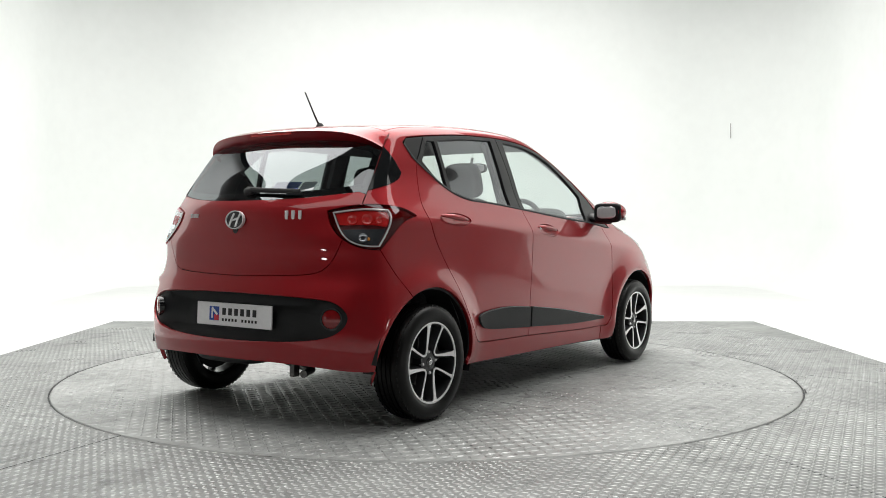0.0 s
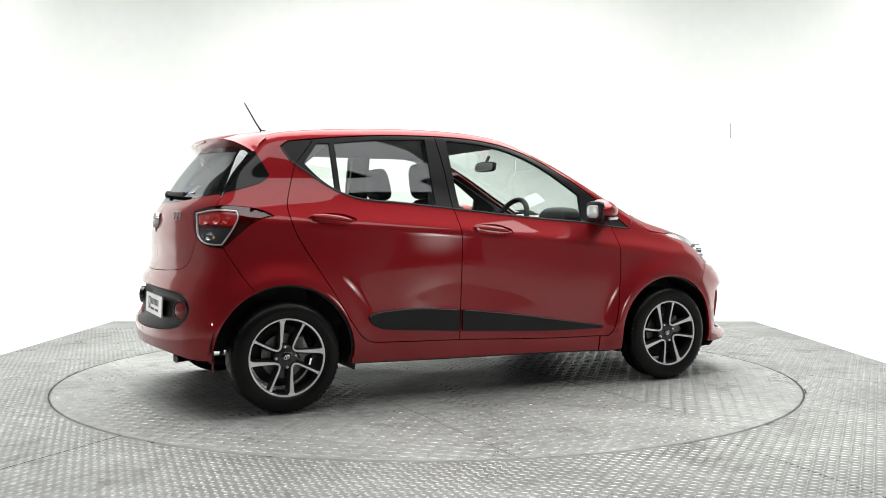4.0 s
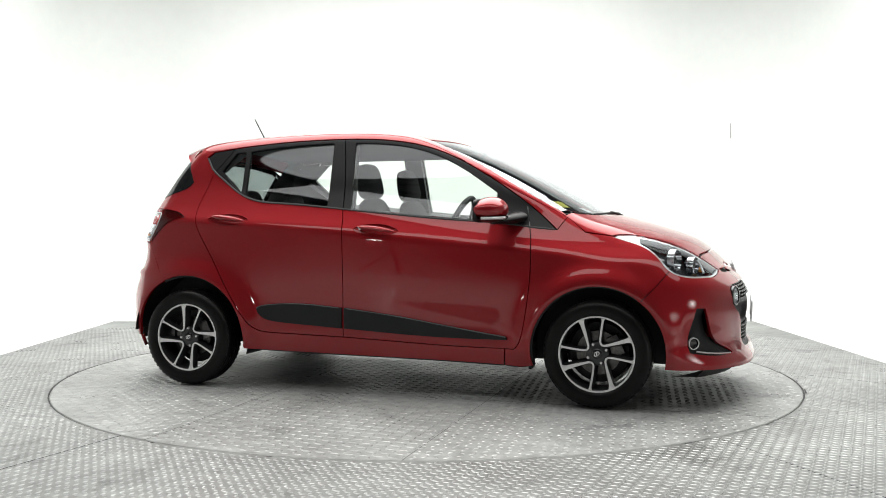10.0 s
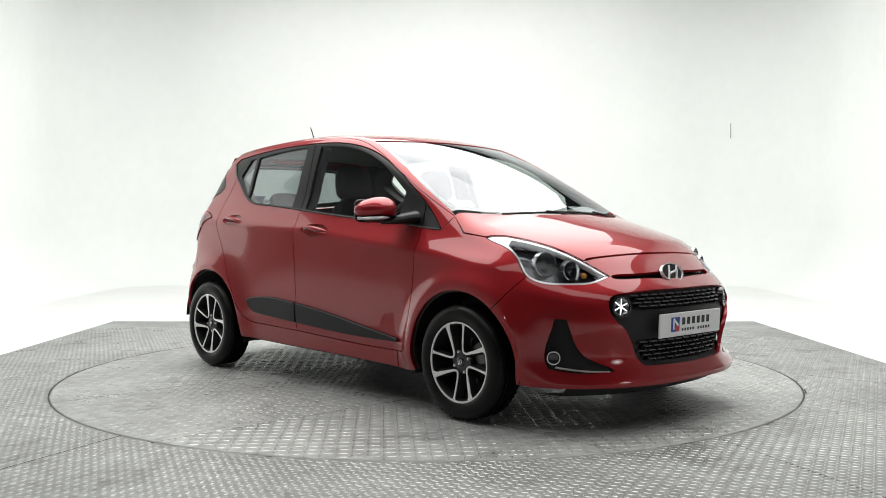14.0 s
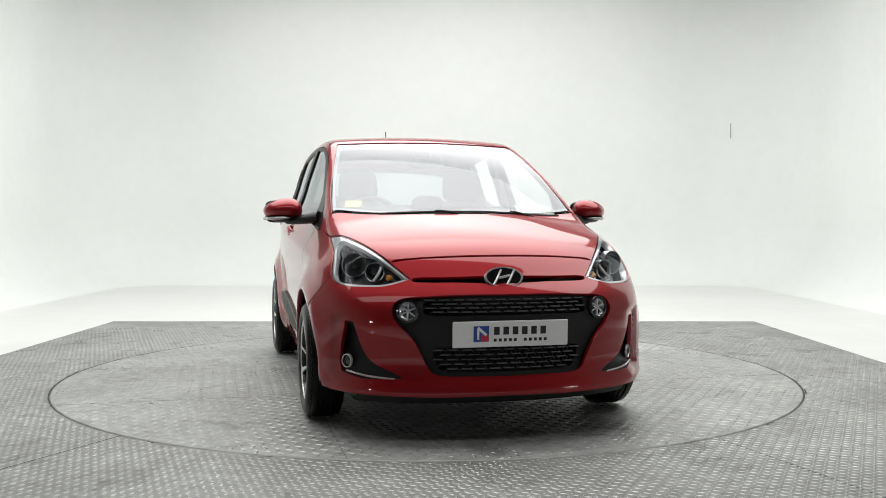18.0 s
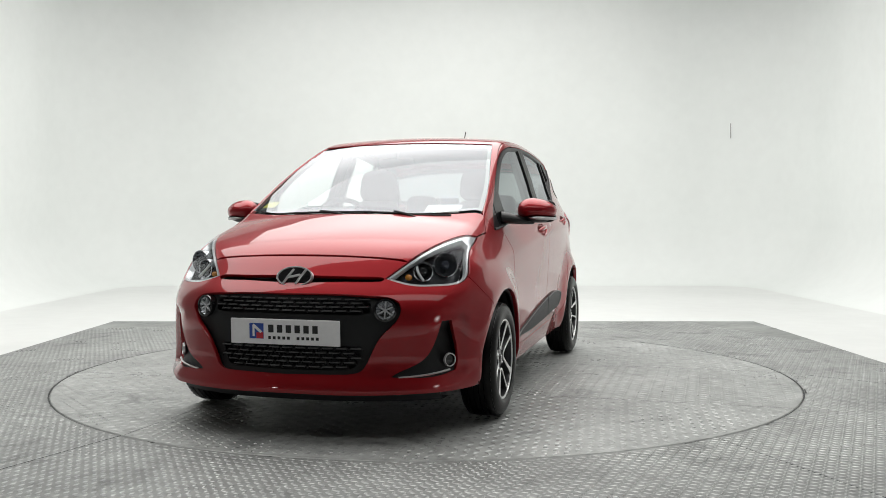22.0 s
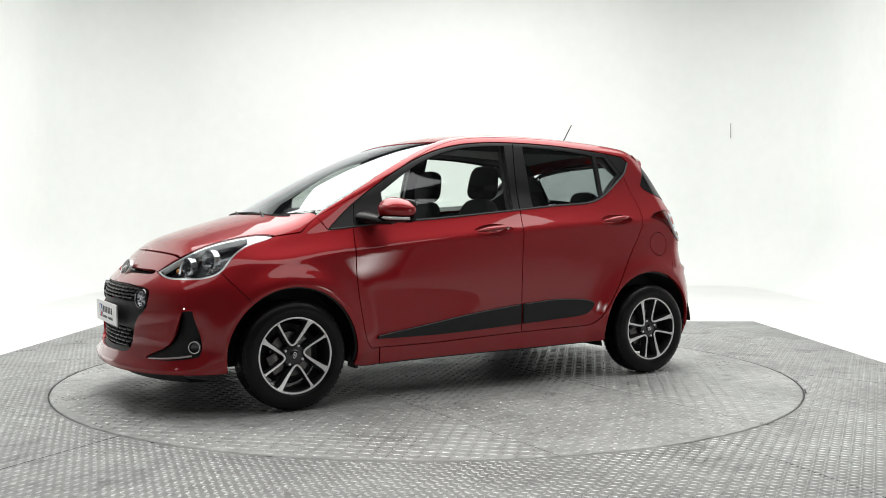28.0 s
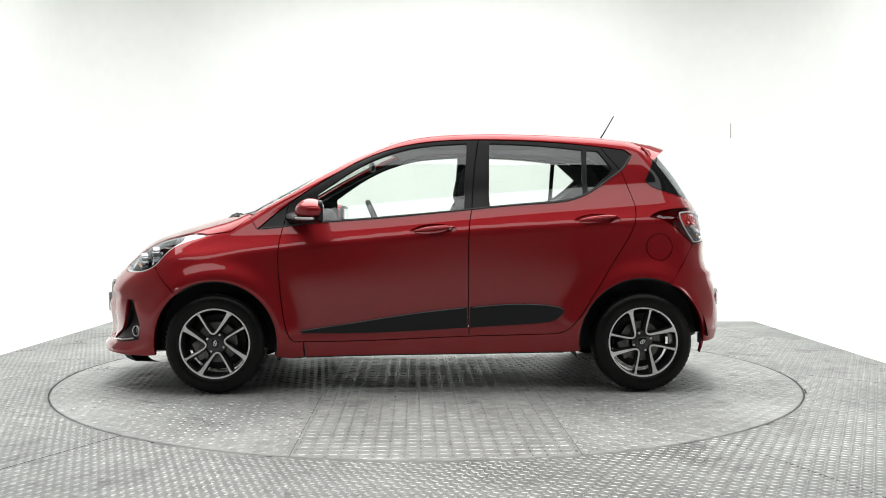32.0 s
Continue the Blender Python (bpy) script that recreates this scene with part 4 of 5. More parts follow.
sail_front = outline(belt_line(.826, .968), cant_line(.965, .800), a_upper[::-1])
for side in (1, -1):
    panel("rear_window_frame", frame_rear, BLACK_SATIN, car, side=side, lift=-.003, holes=[pane_rear, pane_quarter], depth=.02, gap=.003)
    panel("front_window_frame", frame_front, BLACK_SATIN, car, side=side, lift=-.003, holes=[pane_front], depth=.02, gap=.003)
    panel("rear_sail", sail_rear, BLACK_SATIN, car, side=side, lift=-.004, gap=.003)
    panel("front_sail", sail_front, BLACK_SATIN, car, side=side, lift=-.004, gap=.003)
    panel("rear_door_window", pane_rear, GLASS, car, side=side, lift=-.012, gap=-.004, depth=0)
    panel("quarter_window", pane_quarter, GLASS, car, side=side, lift=-.012, gap=-.004, depth=0)
    panel("front_door_window", pane_front, GLASS, car, side=side, lift=-.012, gap=-.004, depth=0)
    rail = wrap(belt_line(-1.160, .955))
    part("waist_strip", tube_bm([(q[0], side * (q[1] - .001), q[2] + .003) for q in rail[::3]], .0055, 6), TRIM_GREY, car, "grey rubber waist strip")
    trim_r = outline(smooth_line([(-.749, .459), (-.740, .468), (-.707, .479), (-.615, .490), (-.463, .494), (-.341, .487), (-.222, .477)]), np.array([(-.222, .477), (-.223, .363)]), smooth_line([(-.223, .363), (-.494, .379), (-.662, .393), (-.715, .412), (-.743, .440), (-.749, .459)]))
    trim_f = outline(smooth_line([(-.205, .477), (.117, .440), (.424, .393), (.716, .350)]), np.array([(.716, .350), (.720, .334)]), smooth_line([(.720, .334), (.424, .334), (.117, .345), (-.205, .363)]), np.array([(-.205, .363), (-.205, .477)]))
    for line in (trim_r, trim_f):
        t = unwrap(flank(line))
        panel("side_moulding", t, PLASTIC, car, "dark grey textured door moulding", side=side, lift=.012, gap=0, depth=.013, grid=.02)
        # highlight of the moulding's lit upper bevel, put in as a lighter grey rod
        upper = [q for q in wrap(unwrap(flank(line[:int(np.argmax(line[:, 0]))])))]
        part("moulding_highlight", tube_bm([(q[0], side * (q[1] + .0115), q[2] - .002) for q in upper], .0028, 6), GRILLE, car, "thin lighter line painting the highlight on the door moulding's top edge")

# tail: hatch, glass, lamps, bumper
half_low = face_line([(0, 1.058), (.20, 1.060), (.38, 1.069), (.535, 1.085), (.615, 1.094)], -1)
half_low[0, 0] = CENTRE_R
end = half_low[-1]
k0 = int(np.linalg.norm(hatch_edge - end, axis=1).argmin())
hatch_half = outline(half_low[:-1], hatch_edge[k0:], stretch(tail_line, tail_in, tail_top)[::-1], hatch_low)
hatch_all = np.concatenate([hatch_half, (hatch_half * (-1, 1) + (2 * CENTRE_R, 0))[::-1][1:-1]])
hatch_all = hatch_all[np.linalg.norm(hatch_all - np.roll(hatch_all, 1, 0), axis=1) > .003]
hatch = panel("tailgate", hatch_all, RED, car, grid=.02)
top_half = face_line([(0, 1.372), (.20, 1.368), (.40, 1.352), (.545, 1.325)], -1)
top_half[0, 0] = CENTRE_R
k1 = int(np.linalg.norm(hatch_edge - top_half[-1], axis=1).argmin())
pane_half = outline(top_half, hatch_edge[k1:k0 + 1], half_low[:-1][::-1])
pane_all = np.concatenate([pane_half, (pane_half * (-1, 1) + (2 * CENTRE_R, 0))[::-1][1:-1]])
pane_all = pane_all[np.linalg.norm(pane_all - np.roll(pane_all, 1, 0), axis=1) > .003]
panel("rear_window", pane_all, GLASS_REAR, car, "tinted tailgate window", lift=-.003, gap=.001, depth=.01)
panel("rear_window_frit", pane_all, BLACK_GLOSS, car, "black border of the tailgate window", lift=-.006, holes=[inset(pane_all, .035)], gap=.002, depth=0, grid=.03)
corner = cornered(sz([(-1.296, .606, 1.318), (-1.268, .646, 1.255), (-1.240, .682, 1.190), (-1.268, .690, 1.160), (-1.345, .690, 1.128), (-1.462, .640, 1.094), (-1.400, .630, 1.178), (-1.340, .616, 1.258)]), (0, 2, 5), .012)
for side in (1, -1):
    panel("corner_glass", corner, DARK_GLASS, car, "black gloss corner panel beside the tailgate", side=side, lift=.003, depth=.006, grid=.015)

# roof spoiler
sp = bmesh.new()
rows = []
for y in np.linspace(-.59, .59, 61):
    q = abs(y) / .59
    fade = 1 - q ** 6
    front = above(np.array([(-1.235 - .028 * (1 - q * q), min(abs(y), .57))]))[0]
    tip_x, tip_z = -1.456 + .085 * q ** 2 + .07 * q ** 6, 1.406 - .020 * q ** 2 - .068 * q ** 7
    mid_x, mid_z = (front[0] + tip_x) / 2, (front[2] + tip_z) / 2 + .006 * fade
    lip = .058 - .022 * q ** 3
    section_pts = [(front[0] + .004, front[2]), (mid_x, mid_z), (tip_x + .02, tip_z + .003), (tip_x, tip_z - .006), (tip_x + .022, tip_z - lip * .55), (tip_x + .050, tip_z - lip), (-1.372 + .10 * q ** 3, 1.340 - .045 * q ** 4)]
    rows.append([sp.verts.new((a, y * (1 + .01 * (i in (3, 4))), b)) for i, (a, b) in enumerate(section_pts)])
for a, b in zip(rows, rows[1:]):
    for i in range(len(a) - 1):
        sp.faces.new((a[i], a[i + 1], b[i + 1], b[i]))
sp.faces.new(rows[0]), sp.faces.new(rows[-1])
spoiler = part("spoiler", sp, RED, car)
part("brake_lamp", box_bm(-1.450, -1.429, -.14, .14, 1.384, 1.396, .003), LAMP_RED, spoiler, "red third brake lamp")

for side in (1, -1):
    lampo = panel("tail_lamp", tail_line, LENS_RED, car, "tail lamp with a dark red rim and clear centre", side=side, lift=.006, gap=.003, depth=.008, holes=[cornered(sz([(-1.572, .527, .996), (-1.50, .645, 1.012), (-1.418, .727, 1.007), (-1.412, .742, .975), (-1.450, .747, .900), (-1.492, .735, .838), (-1.550, .684, .842), (-1.580, .605, .880)]), (0, 2, 5), .01)])
    core = cornered(sz([(-1.572, .527, .996), (-1.50, .645, 1.012), (-1.418, .727, 1.007), (-1.412, .742, .975), (-1.450, .747, .900), (-1.492, .735, .838), (-1.550, .684, .842), (-1.580, .605, .880)]), (0, 2, 5), .01)
    panel("border", core, PALE, lampo, "pale border", side=side, lift=.007, gap=.0, holes=[inset(core, .0058)], depth=.01, grid=.01)
    panel("centre_lens", inset(core, .006), LENS_CLEAR, lampo, side=side, lift=.007, gap=0, depth=0)
    panel("backing", tail_line, material("dark red backing", (.10, .006, .008), .3, coat=.5, grain=.2, scale=60), lampo, side=side, lift=-.012, gap=.003, depth=.004, grid=.02)
    upper = inset(core, .010)
    up_pts, low_pts = upper[upper[:, 1] > .930], upper[upper[:, 1] < .922]
    order = lambda q: q[np.argsort(np.arctan2(q[:, 1] - q[:, 1].mean(), q[:, 0] - q[:, 0].mean()))]
    panel("brake_reflector", order(up_pts), LAMP_RED, lampo, "glowing red reflector", side=side, lift=-.004, gap=0, depth=.004, grid=.012)
    panel("turn_reflector", order(low_pts), LAMP_DARK, lampo, "clear reflector", side=side, lift=-.004, gap=0, depth=.004, grid=.012)
    for ds, z, r, mat, say in ((-.050, .962, .024, LAMP_RED, "red bulb bowl"), (.012, .964, .026, LAMP_RED, "red bulb bowl"), (.062, .962, .020, LAMP_RED, "red bulb bowl"), (-.012, .880, .022, LAMP_GREY, "silvered bulb bowl")):
        p = wrap(np.array([[upper[:, 0].mean() + ds, z]]))[0]
        n = Vector(normal(p[None])[0] * (1, side, 1))
        c = Vector((p[0], side * p[1], p[2])) - n * .003
        part("bulb_bowl", lathe_bm([(0, -.004), (r * .35, -.002), (r * .8, .002), (r * .95, .0065), (r, .0065), (r * 1.05, -.002)], 28, m=look(c, c - n)), mat, lampo, say)
    p = wrap(np.array([[upper[:, 0].mean() + .01, .875]]))[0]
    part("turn_bulb", pillow_bm((.012, .018, .015), Matrix.Translation((p[0], side * p[1], p[2])), 1.0, rings=8, steps=12), AMBER, lampo, "amber bulb")

low_r = smooth_line(np.concatenate([[unwrap(flank(np.array([[-1.545, .275]])))[0]], sz([(-1.62, .685, .277), (-1.709, .477, .297)]), [(CENTRE_R, .305)]]))
rb_half = outline(hatch_low[::-1], stretch(tail_line, tail_foot, tail_in)[::-1], np.array([tail_foot, unwrap(flank(np.array([[-1.425, .715]])))[0], ARCH_R[15]]), ARCH_R[:16][::-1], np.array([ARCH_R[0], low_r[0]]), low_r)
rb_all = np.concatenate([rb_half, (rb_half * (-1, 1) + (2 * CENTRE_R, 0))[::-1][1:-1]])
rb_all = rb_all[np.linalg.norm(rb_all - np.roll(rb_all, 1, 0), axis=1) > .003]
insert = across([(0, .618), (.18, .616), (.50, .603), (.62, .578), (.668, .530), (.664, .490), (.625, .450), (.50, .416), (.18, .398), (0, .396)], -1)
panel("rear_bumper", rb_all, RED, car, holes=[insert], depth=.02, gap=.0015, grid=.0125, lift=lambda q: .013 * np.exp(-((q[:, 1] - .652) / .020) ** 2) * step(.95, .70, np.abs(q[:, 0] - CENTRE_R)))
panel("rear_bumper_insert", insert, PLASTIC, car, "dark grey moulded panel round the number plate", gap=-.002, depth=0,
      lift=lambda q: -.010 - .074 * step(.60, .40, abs(q[:, 0] - CENTRE_R) / 1.0) * step(.405, .43, q[:, 1]) * step(.612, .590, q[:, 1]))
for side in (1, -1):
    p = face(np.array([[.600, .515]]), -1)[0]
    c = Vector((p[0] + .006, side * p[1], p[2]))
    aim = look(c, c - Vector((-.86, .5 * side, 0)))
    r = part("rear_reflector", lathe_bm([(0, .010), (.030, .008), (.042, .002), (.044, -.01)], 36, m=aim), REFLECTOR_RED, car, "round dark red reflector")
    part("reflector_ring", lathe_bm([(.043, -.02), (.044, .004), (.050, .004), (.052, -.02)], 36, m=aim), BLACK_GLOSS, r)

# wheels
def wheel(x, side, back):
    """A wheel whose outer face looks along its own +z."""
    base = new("wheel")
    base.parent = car
    base.matrix_basis = Matrix.Translation((x, side * HUB_Y, HUB_Z)) @ (pose(0, 0, 0, -90 * side, 0, 0) @ pose(0, 0, 0, 0, 0, back)) @ Matrix.Diagonal((.96, .96, 1, 1))
    R = .290
    bm = bmesh.new()
    prof = [(.196, .070), (.205, .082), (.225, .090), (.250, .090), (.270, .083), (.281, .072), (.288, .058)]
    for g in (.042, .016, -.010, -.036):
        prof += [(R, g + .010), (R, g), (R - .008, g - .001), (R - .008, g - .006), (R, g - .007)]
    prof += [(.288, -.058), (.281, -.072), (.270, -.083), (.250, -.090), (.225, -.090), (.200, -.080)]
    part("tyre", lathe_bm(prof, 72, bm), RUBBER, base, "black road tyre with worn tread")
    tread = bmesh.new()
    for k in range(60):
        for s in (-1, 1):
            box_bm(-.004, .006, -.008, .008, -.013, .013, bm=tread, m=pose(0, 0, 0, 0, 0, 6 * k + 3 * (s > 0)) @ Matrix.Translation((R - .0140, 0, s * .060)) @ pose(0, 0, 0, 0, 14 * s, 0))
    tagged(part("tread_block", tread, RUBBER, base, smooth=False), kind="stuff")
    rim = part("rim", lathe_bm([(.204, .068), (.206, .077), (.200, .080), (.192, .074), (.188, .055), (.186, .02), (.180, -.03), (.186, -.07), (.200, -.078)], 64), ALLOY_DARK, base, "dark alloy barrel")
    part("rim_lip", lathe_bm([(.2065, .074), (.2065, .079), (.200, .0815), (.195, .080), (.193, .070)], 64), SILVER, rim, "bright machined lip")
    # one loop: a broad spoke runs in from the lip, bends round near the hub and leaves again as a narrow one
    path = [(.985, .105), (.80, .112), (.58, .120), (.38, .134), (.26, .152), (.195, .20), (.190, .275), (.235, .39), (.315, .55), (.395, .70), (.470, .845)]
    line = smooth_line([(a * .199, b * .199) for a, b in path], .0035)
    d = np.gradient(line, axis=0)
    d /= np.linalg.norm(d, axis=1, keepdims=True)
    nrm = np.stack([-d[:, 1], d[:, 0]], -1)
    far = np.linalg.norm(line, axis=1) / .199
    broad = np.linspace(1, 0, len(line))
    wide = np.where(broad > .5, .0056 + .0062 * np.clip((far - .3) / .6, 0, 1) + .010 * np.clip((far - .86) / .13, 0, 1) ** 2, .0050 + .0012 * np.clip((far - .3) / .6, 0, 1) + .006 * np.clip((far - .88) / .1, 0, 1) ** 2)
    high = .062 + .016 * np.clip(far, 0, 1) ** 1.5
    for k in range(4):
        a = math.pi / 2 * k
        c, s = math.cos(a), math.sin(a)
        verts, faces = [], []
        for p, n, w, h in zip(line, nrm, wide, high):
            for off, z in ((-w - .005, h - .045), (-w, h - .003), (-w * .85, h), (w * .85, h), (w, h - .003), (w + .012, h - .045)):
                q = p + n * off
                verts.append((q[0] * c - q[1] * s, q[0] * s + q[1] * c, z))
        for i in range(len(line) - 1):
            for j in range(5):
                faces.append((6 * i + j, 6 * i + j + 1, 6 * i + j + 7, 6 * i + j + 6))
        ob = mesh_object("spoke", verts, faces, [SILVER, ALLOY_DARK], rim)
        for f, poly in zip(faces, ob.data.polygons):
            poly.material_index = 0 if f[0] % 6 in (1, 2, 3) else 1
    hub = part("hub", lathe_bm([(0, .060), (.030, .060), (.048, .056), (.060, .050), (.064, .030), (.068, .0)], 40), ALLOY_DARK, rim)
    part("hub_cap", lathe_bm([(0, .066), (.022, .065), (.027, .061), (.028, .055)], 32), BLACK_GLOSS, hub, "black hub cap with a silver badge")
    part("badge", lathe_bm([(.010, .0665), (.012, .0685), (.015, .0665)], 24, m=pose(0, 0, 0, 0, 0, 20) @ Matrix.Diagonal((1.15, .75, 1, 1))), CHROME, hub)
    part("badge_bar", box_bm(-.003, .003, -.007, .007, .066, .0685, m=pose(0, 0, 0, 0, 0, -25)), CHROME, hub)
    for k in range(4):
        m = pose(0, 0, 0, 0, 0, 90 * k + 5) @ Matrix.Translation((.053, 0, .050))
        part("wheel_nut", lathe_bm([(0, .012), (.006, .012), (.009, .008), (.009, -.01)], 6, m=m), CHROME, hub)
    part("backing_plate", lathe_bm([(0, -.030), (.160, -.030), (.163, -.034), (.160, -.038), (0, -.038)], 40), DARK, base, "black brake backing plate")
    part("brake_disc", lathe_bm([(.05, .005), (.118, .005), (.118, -.015), (.05, -.015)], 48), STEEL, base, "grey steel brake disc")
    part("brake_caliper", box_bm(.07, .135, -.055, .055, -.03, .028, .008, m=pose(0, 0, 0, 0, 0, 25 - back)), STEEL, base, "steel brake caliper")
    return base


for x, side, back in ((HUB_F, -1, 19), (HUB_R, -1, 1), (HUB_F, 1, 58), (HUB_R, 1, 16)):
    wheel(x, side, back)
    liner = bmesh.new()
    ahead, behind = (-10, -10) if x > 0 else (-14, 4)
    prof = [(.365 if x > 0 else .378, .082), (.365 if x > 0 else .378, -.16), (.0, -.161)]
    lathe_bm(prof, 40, liner, pose(x, side * .70, .282, -90 * side, 0, 0) @ pose(0, 0, 0, 0, 0, ahead if side < 0 else 180 + behind), math.radians(180 - ahead - behind))
    part("wheel_arch_liner", liner, DARK, car, "black wheel arch liner")
    fx = x - (.345 if x > 0 else .348)
    part("mud_flap", box_bm(fx - .012, fx + .004, side * (.745 if x > 0 else .715) - (.05 if x > 0 else .03), side * (.745 if x > 0 else .715) + (.05 if x > 0 else .03), .185 if x > 0 else .262, .32, .004, m=None), DARK, car, "black rubber mud flap")

# underside
floor_pan = bmesh.new()
box_bm(-.78, .80, -.60, .60, .192, .212, bm=floor_pan)
box_bm(-.80, .80, -.745, -.66, .222, .27, bm=floor_pan)
box_bm(-.80, .80, .66, .745, .222, .27, bm=floor_pan)
box_bm(.80, 1.86, -.50, .50, .20, .235, bm=floor_pan)
box_bm(-1.62, -.80, -.50, .50, .30, .33, bm=floor_pan)
part("floor_pan", floor_pan, DARK, car, smooth=False)
part("rear_axle", tube_bm([(-1.15, -.66, .26), (-1.12, -.4, .25), (-1.12, .4, .25), (-1.15, .66, .26)], .028, 10), DARK, car)
# the silencer's black is underbody shade put into its colour
part("silencer", pillow_bm((.30, .46, .13), Matrix.Translation((-1.50, .16, .31)), .5), DARK, car, "silencer box, coloured black for the shade under the car")
part("exhaust_pipe", tube_bm([(-1.45, -.10, .26), (-1.56, -.38, .255), (-1.66, -.42, .25)], .018, 10), STEEL, car, "steel exhaust pipe")
part("tow_loop", box_bm(-1.66, -1.62, -.36, -.33, .23, .29, .005), STEEL, car)

# mirrors
def mirror_shell(size, power, z_shift, side, cut):
    """A mirror housing: flat behind, tapering forwards and towards its outer end; cut: lowest and highest part kept."""
    bm = pillow_bm(size, Matrix.Identity(4), power, rings=22, steps=44)
    for v in bm.verts:
        x, y, z = v.co
        z = min(max(z, cut[0]), cut[1])
        f, o = max(0, x / (size[0] / 2)), max(0, y / (size[1] / 2))
        k = 1 - .30 * f * f
        x = max(x, -.058) - .030 * o * o + .018 * max(0, -y / (size[1] / 2))
        q = min(1, max(0, (y / (size[1] / 2) + 1) / 2))
        y, z = y * (1 - .10 * f * f), z * k * (1 - (.38 if z > 0 else .22) * q ** 1.6)
        v.co = (.655 + x, side * (.885 + y), 1.016 + z + z_shift)
    return bm


for side in (1, -1):
    mirror = part("door_mirror", mirror_shell((.168, .205, .148), .88, 0, side, (-.045, .08)), RED, car)
    part("mirror_base", mirror_shell((.163, .200, .144), .88, -.003, side, (-.068, -.044)), BLACK_SATIN, mirror, "black lower shell")
    line = []
    for k in np.linspace(-.3, .98, 17):
        line.append((.655 + .080 * (1 - abs(k) ** 3.2) - .030 * k * k - .004, side * (.885 + .0985 * k), .975 - .004 * k))
    part("indicator", tube_bm(line, [.003 + .0055 * min(1, i / 5) for i in range(17)], 8), PALE, mirror, "clear indicator strip")
    part("mirror_surround", pillow_bm((.030, .196, .122), Matrix.Translation((.604, side * .880, 1.010)) @ pose(0, 0, 0, 0, 0, 8 * side), .45), BLACK_SATIN, mirror, "black surround of the mirror glass")
    part("mirror_glass", pillow_bm((.006, .138, .074), Matrix.Translation((.589, side * .876, 1.012)) @ pose(0, 0, 0, 0, 0, 8 * side), .5), CHROME, mirror, "mirror glass")
    part("mirror_arm", tube_bm([(.752, side * .700, .978), (.735, side * .750, .972), (.705, side * .800, .962), (.66, side * .86, .954)], [.066, .056, .044, .028], 14, flat=.52), BLACK_SATIN, mirror, "black mirror arm")

# wipers, aerial
for blade in ([(1.120, .525), (1.165, .40), (1.185, .24), (1.192, .118)], [(1.185, .125), (1.192, -.05), (1.165, -.30), (1.135, -.44)]):
    p = above(smooth_line(blade, .03))
    part("wiper", tube_bm([(q[0] - .012, q[1], q[2] + .004) for q in p], .008, 6, flat=.8), DARK, car, "black wiper blade at rest")
for a, b in (((1.215, .40), (1.18, .24)), ((1.235, .02), (1.188, -.16))):
    p = above(np.array([a, b]))
    part("wiper_arm", tube_bm([(a[0] - .012, a[1], p[0][2] - .014), ((a[0] + b[0]) / 2 - .012, (a[1] + b[1]) / 2, p.mean(0)[2] + .008), (b[0] - .012, b[1], p[1][2] + .012)], [.010, .008, .006], 6), DARK, car)
cowl_y = np.linspace(-.63, .63, 40)
cowl = bmesh.new()
rows = [[cowl.verts.new((1.17 + d - .475 * y * y, y, float(top(np.array(1.20 - .475 * y * y), np.array(y))) - h)) for y in cowl_y] for d, h in ((.0, .012), (.03, .022), (.075, .03))]
for a, b in zip(rows, rows[1:]):
    for i in range(39):
        cowl.faces.new((a[i], a[i + 1], b[i + 1], b[i]))
part("scuttle", cowl, DARK, car, "black plastic scuttle below the windscreen")
base_p = above(np.array([(-1.085, 0.)]))[0]
aerial = part("aerial", tube_bm([(-1.095, .0, base_p[2] + .012), (-1.125, .0, base_p[2] + .055), (-1.192, .005, 1.632)], [.0055, .0045, .0034], 8), DARK, car, "thin black roof aerial")
part("aerial_foot", pillow_bm((.075, .036, .034), Matrix.Translation((-1.083, 0, base_p[2] + .004)), .8, taper=(.35, .5)), DARK, aerial)
wp = wrap(np.array([[CENTRE_R, 1.095]]))[0]
rear_wiper = part("rear_wiper", tube_bm([(q[0] - .022, q[1], q[2]) for q in face(smooth_line([(.02, 1.112), (.10, 1.106), (.26, 1.098), (.34, 1.096)], .03) * (-1, 1), -1)], .010, 8, flat=1.2), DARK, car, "black rear wiper resting on the glass")
part("rear_wiper_hub", pillow_bm((.035, .06, .035), Matrix.Translation((wp[0] - .010, -.03, 1.100)), .7), DARK, rear_wiper)

# badges, plates
def letter_bars(parent, spans, m, mat, tall):
    """Plain bars in place of writing: (start, end, height) of each, on the plate's own plane."""
    for a, b, z in spans:
        part("print_bar", box_bm(a, b, -.0006, .0008, z - tall / 2, z + tall / 2, m=m), mat, parent, smooth=False)


